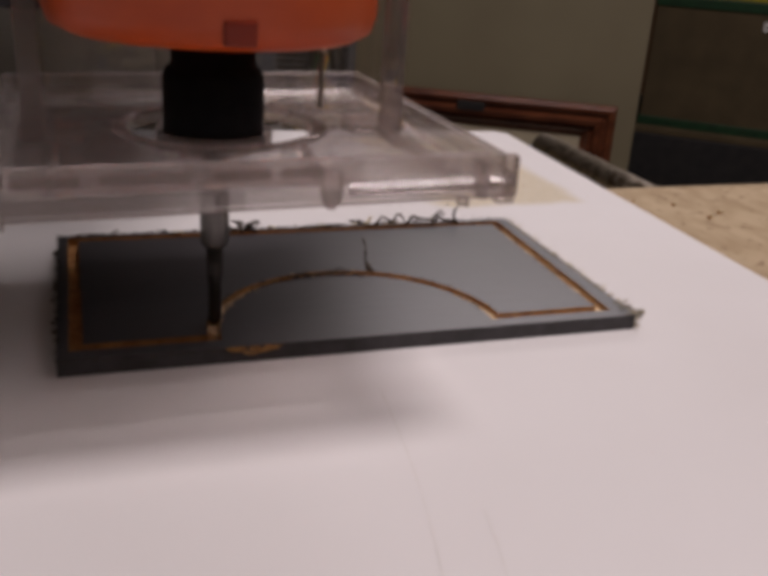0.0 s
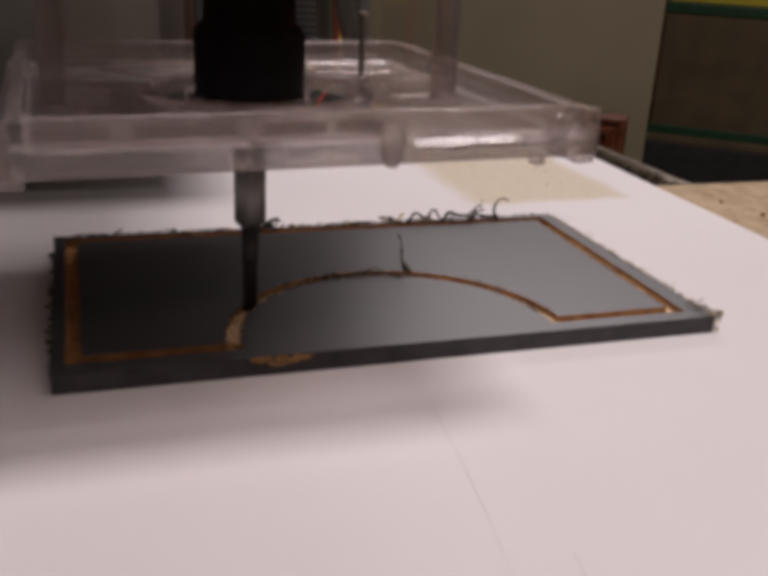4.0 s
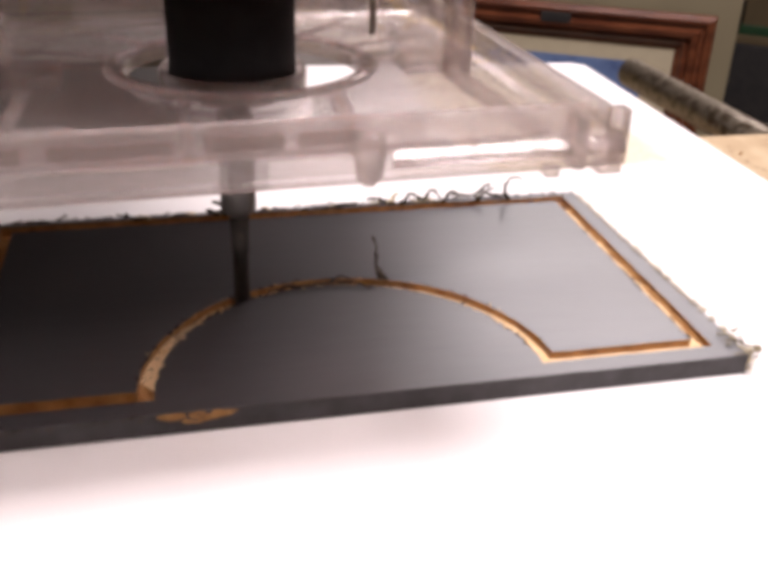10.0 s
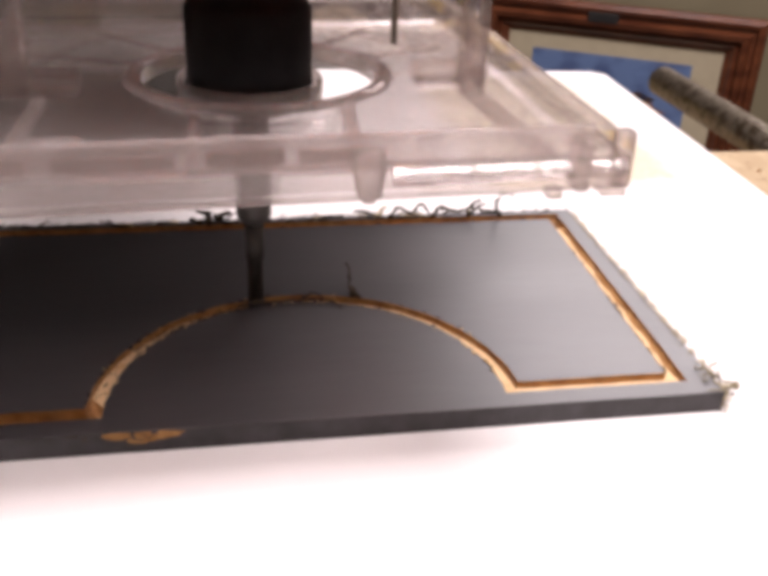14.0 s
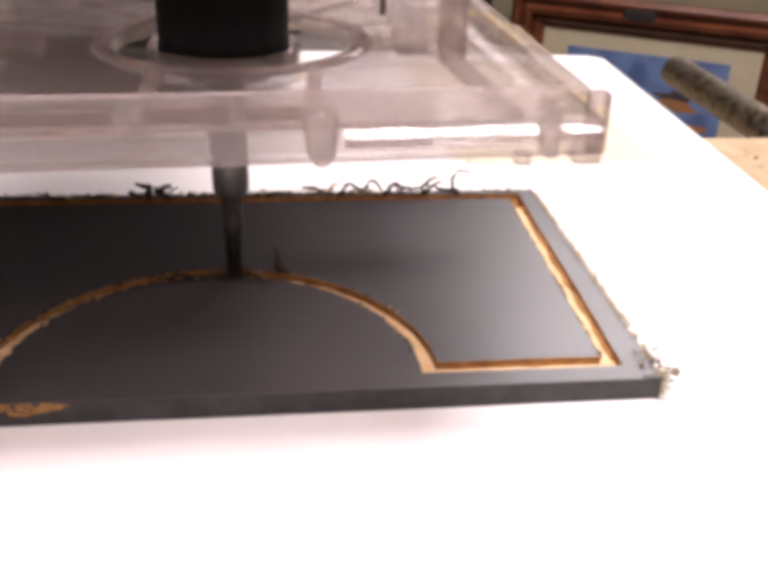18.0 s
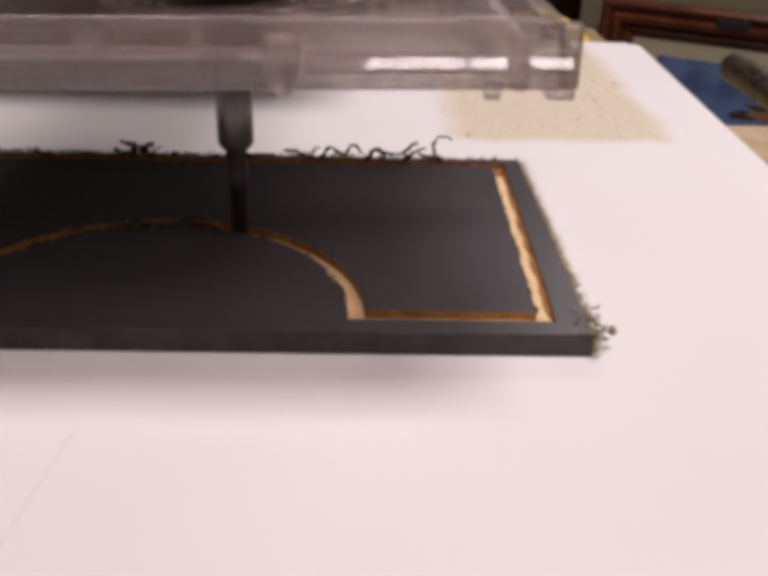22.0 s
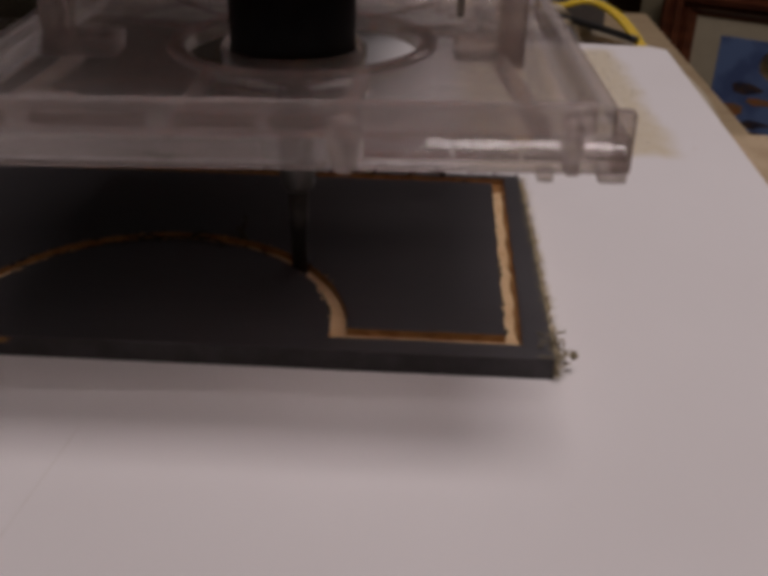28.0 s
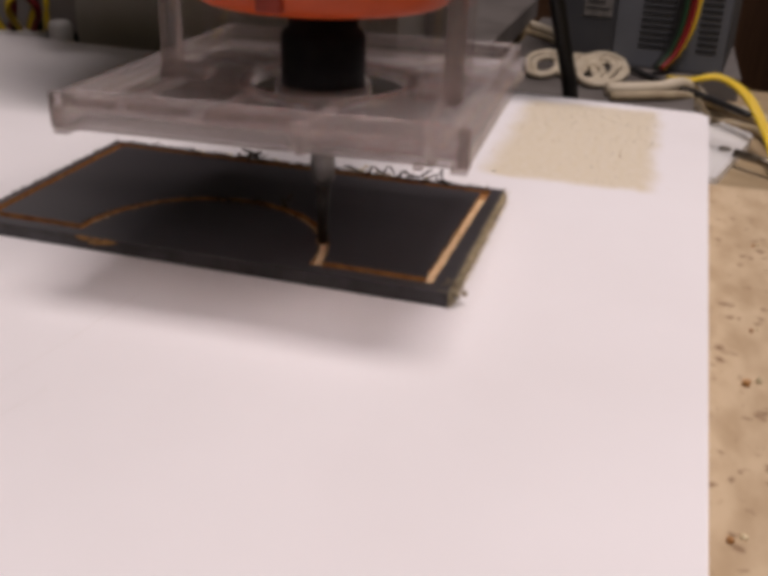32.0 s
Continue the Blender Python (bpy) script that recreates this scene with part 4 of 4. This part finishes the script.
# a chipped place on the front edge
bm = bmesh.new()
for k in range(70):
    u = rf.uniform(-1, 1)
    x = 40.5 + 5.6 * u
    w, z = rf.uniform(0.25, 0.9), rf.uniform(1.7 + 1.2 * abs(u), 3.75)
    add_box(bm, x - w, x + w, -0.12 - rf.uniform(0, 0.12), 0.05, z - rf.uniform(0.06, 0.25), min(z + rf.uniform(0.06, 0.25), BT - 0.02), 0.05, 1)
bmesh.ops.translate(bm, vec=(-BL / 2, -BW / 2, 0), verts=bm.verts)
chip = part("chipped_patch", bm, M_SCORCH, board, "raw brown patch where the coating has chipped")
chip["kind"] = "stuff"


def whisker(bm, p, d, length, radius):
    """One bent, three-sided fibre."""
    d = Vector(d).normalized()
    side = d.cross(Vector((0.31, 0.52, 0.79))).normalized()
    up = d.cross(side)
    bend = (side * rf.uniform(-0.6, 0.6) + up * rf.uniform(-0.6, 0.6)) * length
    rings = []
    for u, w in ((0.0, 1.0), (0.5, 0.8), (1.0, 0.25)):
        c = Vector(p) + d * length * u + bend * u * u
        c.z = max(c.z, 0.25)
        rings.append([bm.verts.new(c + radius * w * (math.cos(q) * side + math.sin(q) * up)) for q in (0, 2.09, 4.19)])
    for lo, hi in zip(rings, rings[1:]):
        for k in range(3):
            bm.faces.new((lo[k], lo[(k + 1) % 3], hi[(k + 1) % 3], hi[k]))
    bm.faces.new(rings[-1])


def fuzz_part(name, bm, mat, label):
    bmesh.ops.translate(bm, vec=(-BL / 2, -BW / 2, 0), verts=bm.verts)
    ob = part(name, bm, mat, board, label)
    ob["kind"] = "stuff"
    return ob


# dense pale fuzz on the sawn right-hand edge, darker on the rim above it, and short dark fuzz on the other edges
for name, count, mat, label in (("edge_fuzz", 1500, M_FUZZ_PALE, "dense pale fuzz on the sawn edge"), ("edge_fuzz", 420, M_TUFT, "grey-brown fuzz on the sawn edge")):
    bm = bmesh.new()
    for k in range(count):
        thick = 1 + 0.7 * max(0, 1 - abs(k % 9 - 4) / 3)
        whisker(bm, (BL - 0.1 + rf.uniform(0, 0.3), BW * rf.random(), rf.uniform(0.3, BT)), (1, rf.uniform(-1.2, 1.2), rf.uniform(-0.7, 0.6)),
                rf.uniform(0.4, 1.65) * thick, rf.uniform(0.06, 0.14))
    fuzz_part(name, bm, mat, label)
bm = bmesh.new()
for k in range(150):
    whisker(bm, (BL - rf.uniform(0.0, 0.9), BW * rf.random(), BT), (rf.uniform(-0.6, 1), rf.uniform(-1, 1), rf.uniform(0.15, 0.8)), rf.uniform(0.3, 0.9), rf.uniform(0.05, 0.11))
fuzz_part("rim_fuzz", bm, M_TUFT, "thin grey-brown fuzz lying on the rim")
bm = bmesh.new()
for k in range(360):
    whisker(bm, (BL * rf.random(), BW - rf.uniform(-0.1, 0.9), BT - rf.uniform(0, 0.5)), (rf.uniform(-1, 1), rf.uniform(-0.2, 0.6), rf.uniform(0.2, 1)), rf.uniform(0.4, 1.5), rf.uniform(0.07, 0.16))
for k in range(130):
    whisker(bm, (rf.uniform(-0.1, 0.8), BW * rf.random(), BT - rf.uniform(0, 0.4)), (-1, rf.uniform(-1, 1), rf.uniform(-0.2, 0.9)), rf.uniform(0.4, 1.4), rf.uniform(0.07, 0.16))
for k in range(90):
    whisker(bm, (34 * rf.random() ** 0.8, rf.uniform(-0.1, 0.4), BT - rf.uniform(0, 0.9)), (rf.uniform(-1, 1), -0.5, rf.uniform(-0.3, 0.6)), rf.uniform(0.3, 1.0), rf.uniform(0.08, 0.18))
fuzz_part("dark_fuzz", bm, M_FUZZ, "short dark fuzz on the edges")
# dark fibres in the groove, massed on the arch to stand in for shade
bm = bmesh.new()
for k in range(700):
    u = rf.random()
    if k % 5 < 2:
        x, y = 4 + 122 * u, 74.2 + rf.uniform(-1.2, 1.2)
    else:
        a = radians(min(176, max(62, rf.gauss(108, 26))))
        r = CR + rf.uniform(-1.3, 1.3)
        x, y = CX + r * math.cos(a), CY + r * math.sin(a)
    whisker(bm, (x, y, depth(x, y)), (rf.uniform(-1, 1), rf.uniform(-1, 1), rf.uniform(0.1, 0.5)), rf.uniform(0.3, 1.1), rf.uniform(0.08, 0.17))
fuzz_part("groove_shade_fibre", bm, M_FUZZ, "dark dust and fibre in the groove, massed on the arch as shade")
# torn lips of coating that hang over the groove
bm = bmesh.new()


def lip(x, y, nx, ny, length, width):
    tx, ty = -ny, nx
    q = [bm.verts.new(v) for v in ((x - tx * width, y - ty * width, BT - 0.05), (x + tx * width, y + ty * width, BT - 0.05),
                                   (x + nx * length + tx * width * rf.uniform(-0.6, 0.6), y + ny * length + ty * width * rf.uniform(-0.6, 0.6), BT + rf.uniform(-0.25, 0.3)),
                                   (x - nx * 0.3, y - ny * 0.3, BT + 0.16))]
    for f in ((0, 1, 2), (0, 3, 1), (1, 3, 2), (2, 3, 0)):
        bm.faces.new([q[i] for i in f])


for k in range(24):
    y = rf.uniform(7, 73)
    lip(128.58 + 1.1 * y / 74, y, 1, 0, rf.uniform(0.05, 0.3) + (0.4 if rf.random() < 0.25 else 0), rf.uniform(0.5, 2.0))
for k in range(54):
    a = radians(rf.uniform(2, 178))
    side = 1 if k % 3 else -1
    r = CR - 1.42 * side
    lip(CX + r * math.cos(a), CY + r * math.sin(a), side * math.cos(a), side * math.sin(a), rf.uniform(0.05, 0.28) + (0.35 if rf.random() < 0.15 else 0), rf.uniform(0.4, 1.6))
for k in range(26):
    x = rf.uniform(6, 128)
    lip(x, 72.78, 0, 1, rf.uniform(0.1, 0.5), rf.uniform(0.3, 0.8))
fuzz_part("torn_coating", bm, M_FLAKE, "ragged lips of torn coating along the groove")

# specks on the bed, the stain and the chipboard
for k in range(16):
    x, y = rf.uniform(122, 186), rf.uniform(106, 212)
    crumb(x, y, 0.1, rf.uniform(0.14, 0.38), M_FUZZ if rf.random() < 0.5 else M_SCORCH, "tiny wood crumb on the white bed", "speck")
for x, y, r in ((254, 120, 1.5), (245, 114, 1.7), (207, 9, 2.0), (201.5, -50, 1.5), (210, 38, 0.9), (232, 60, 1.1), (262, 88, 1.2), (240, 132, 1.3), (214, 100, 0.9), (226, 140, 1.0)):
    crumb(x, y, -12.2 + r * 0.35, r * 0.6, M_SCORCH, "dark wood chip on the chipboard", "wood_chip")
    crumb(x + 1.6 * r, y + 1.2 * r, -12.2 + r * 0.25, r * 0.5, M_FUZZ_PALE, "pale wood chip on the chipboard", "wood_chip")
# hairline scratches in front of the board
M_SCRATCH = material("scratch", (0.71, 0.68, 0.66), 0.6, second=(0.76, 0.73, 0.72), scale=160, lo=0.4, hi=0.6)
for pts in ([(64, -18), (62.8, -30), (61.3, -44), (58.4, -62), (55, -78)], [(68.4, -62), (66.8, -71), (64.2, -82)]):
    line = spline([(x, y, 0.05) for x, y in pts], 10)
    bm = bmesh.new()
    rows = []
    for p in line:
        w = rf.uniform(0.08, 0.22)
        rows.append((bm.verts.new((p.x - w, p.y, 0.05)), bm.verts.new((p.x + w, p.y, 0.05))))
    for q, r in zip(rows, rows[1:]):
        bm.faces.new((q[0], q[1], r[1], r[0]))
    part("scratch", bm, M_SCRATCH, bed)


def motions():
    # where the cutter stands on the arch, in degrees from its left foot
    along = [(0.0, 17.6), (2.0, 27.6), (6.0, 44.2), (9.0, 58.0), (14.0, 77.7), (18.0, 95.1), (23.0, 115.0), (29.5, 142.4), (31.0, 147.2), (32.0, 151.4)]
    rows = []
    for k in range(0, 33):
        for (t0, a0), (t1, a1) in zip(along, along[1:]):
            if t0 <= k <= t1:
                a = radians(a0 + (a1 - a0) * (k - t0) / (t1 - t0))
        sink = 1.9 * min(1, max(0, (k - 13.5) / 4.5))
        rows.append((float(k), pose((CX - CR * math.cos(a)) * MM, (CY + CR * math.sin(a)) * MM, -sink * MM)))
    walk(router, rows)
    # the strand is knocked flat as the cutter goes by
    walk(strand, [(t, pose(0.0784, 0.0386, (BT + 0.3) * MM, tilt, turn, 0)) for t, tilt, turn in
                  ((0.0, 0, 0), (12.9, 0, 0), (13.7, -40, 10), (14.6, -64, 20), (18.2, -74, 30), (32.0, -72, 30))])


motions()
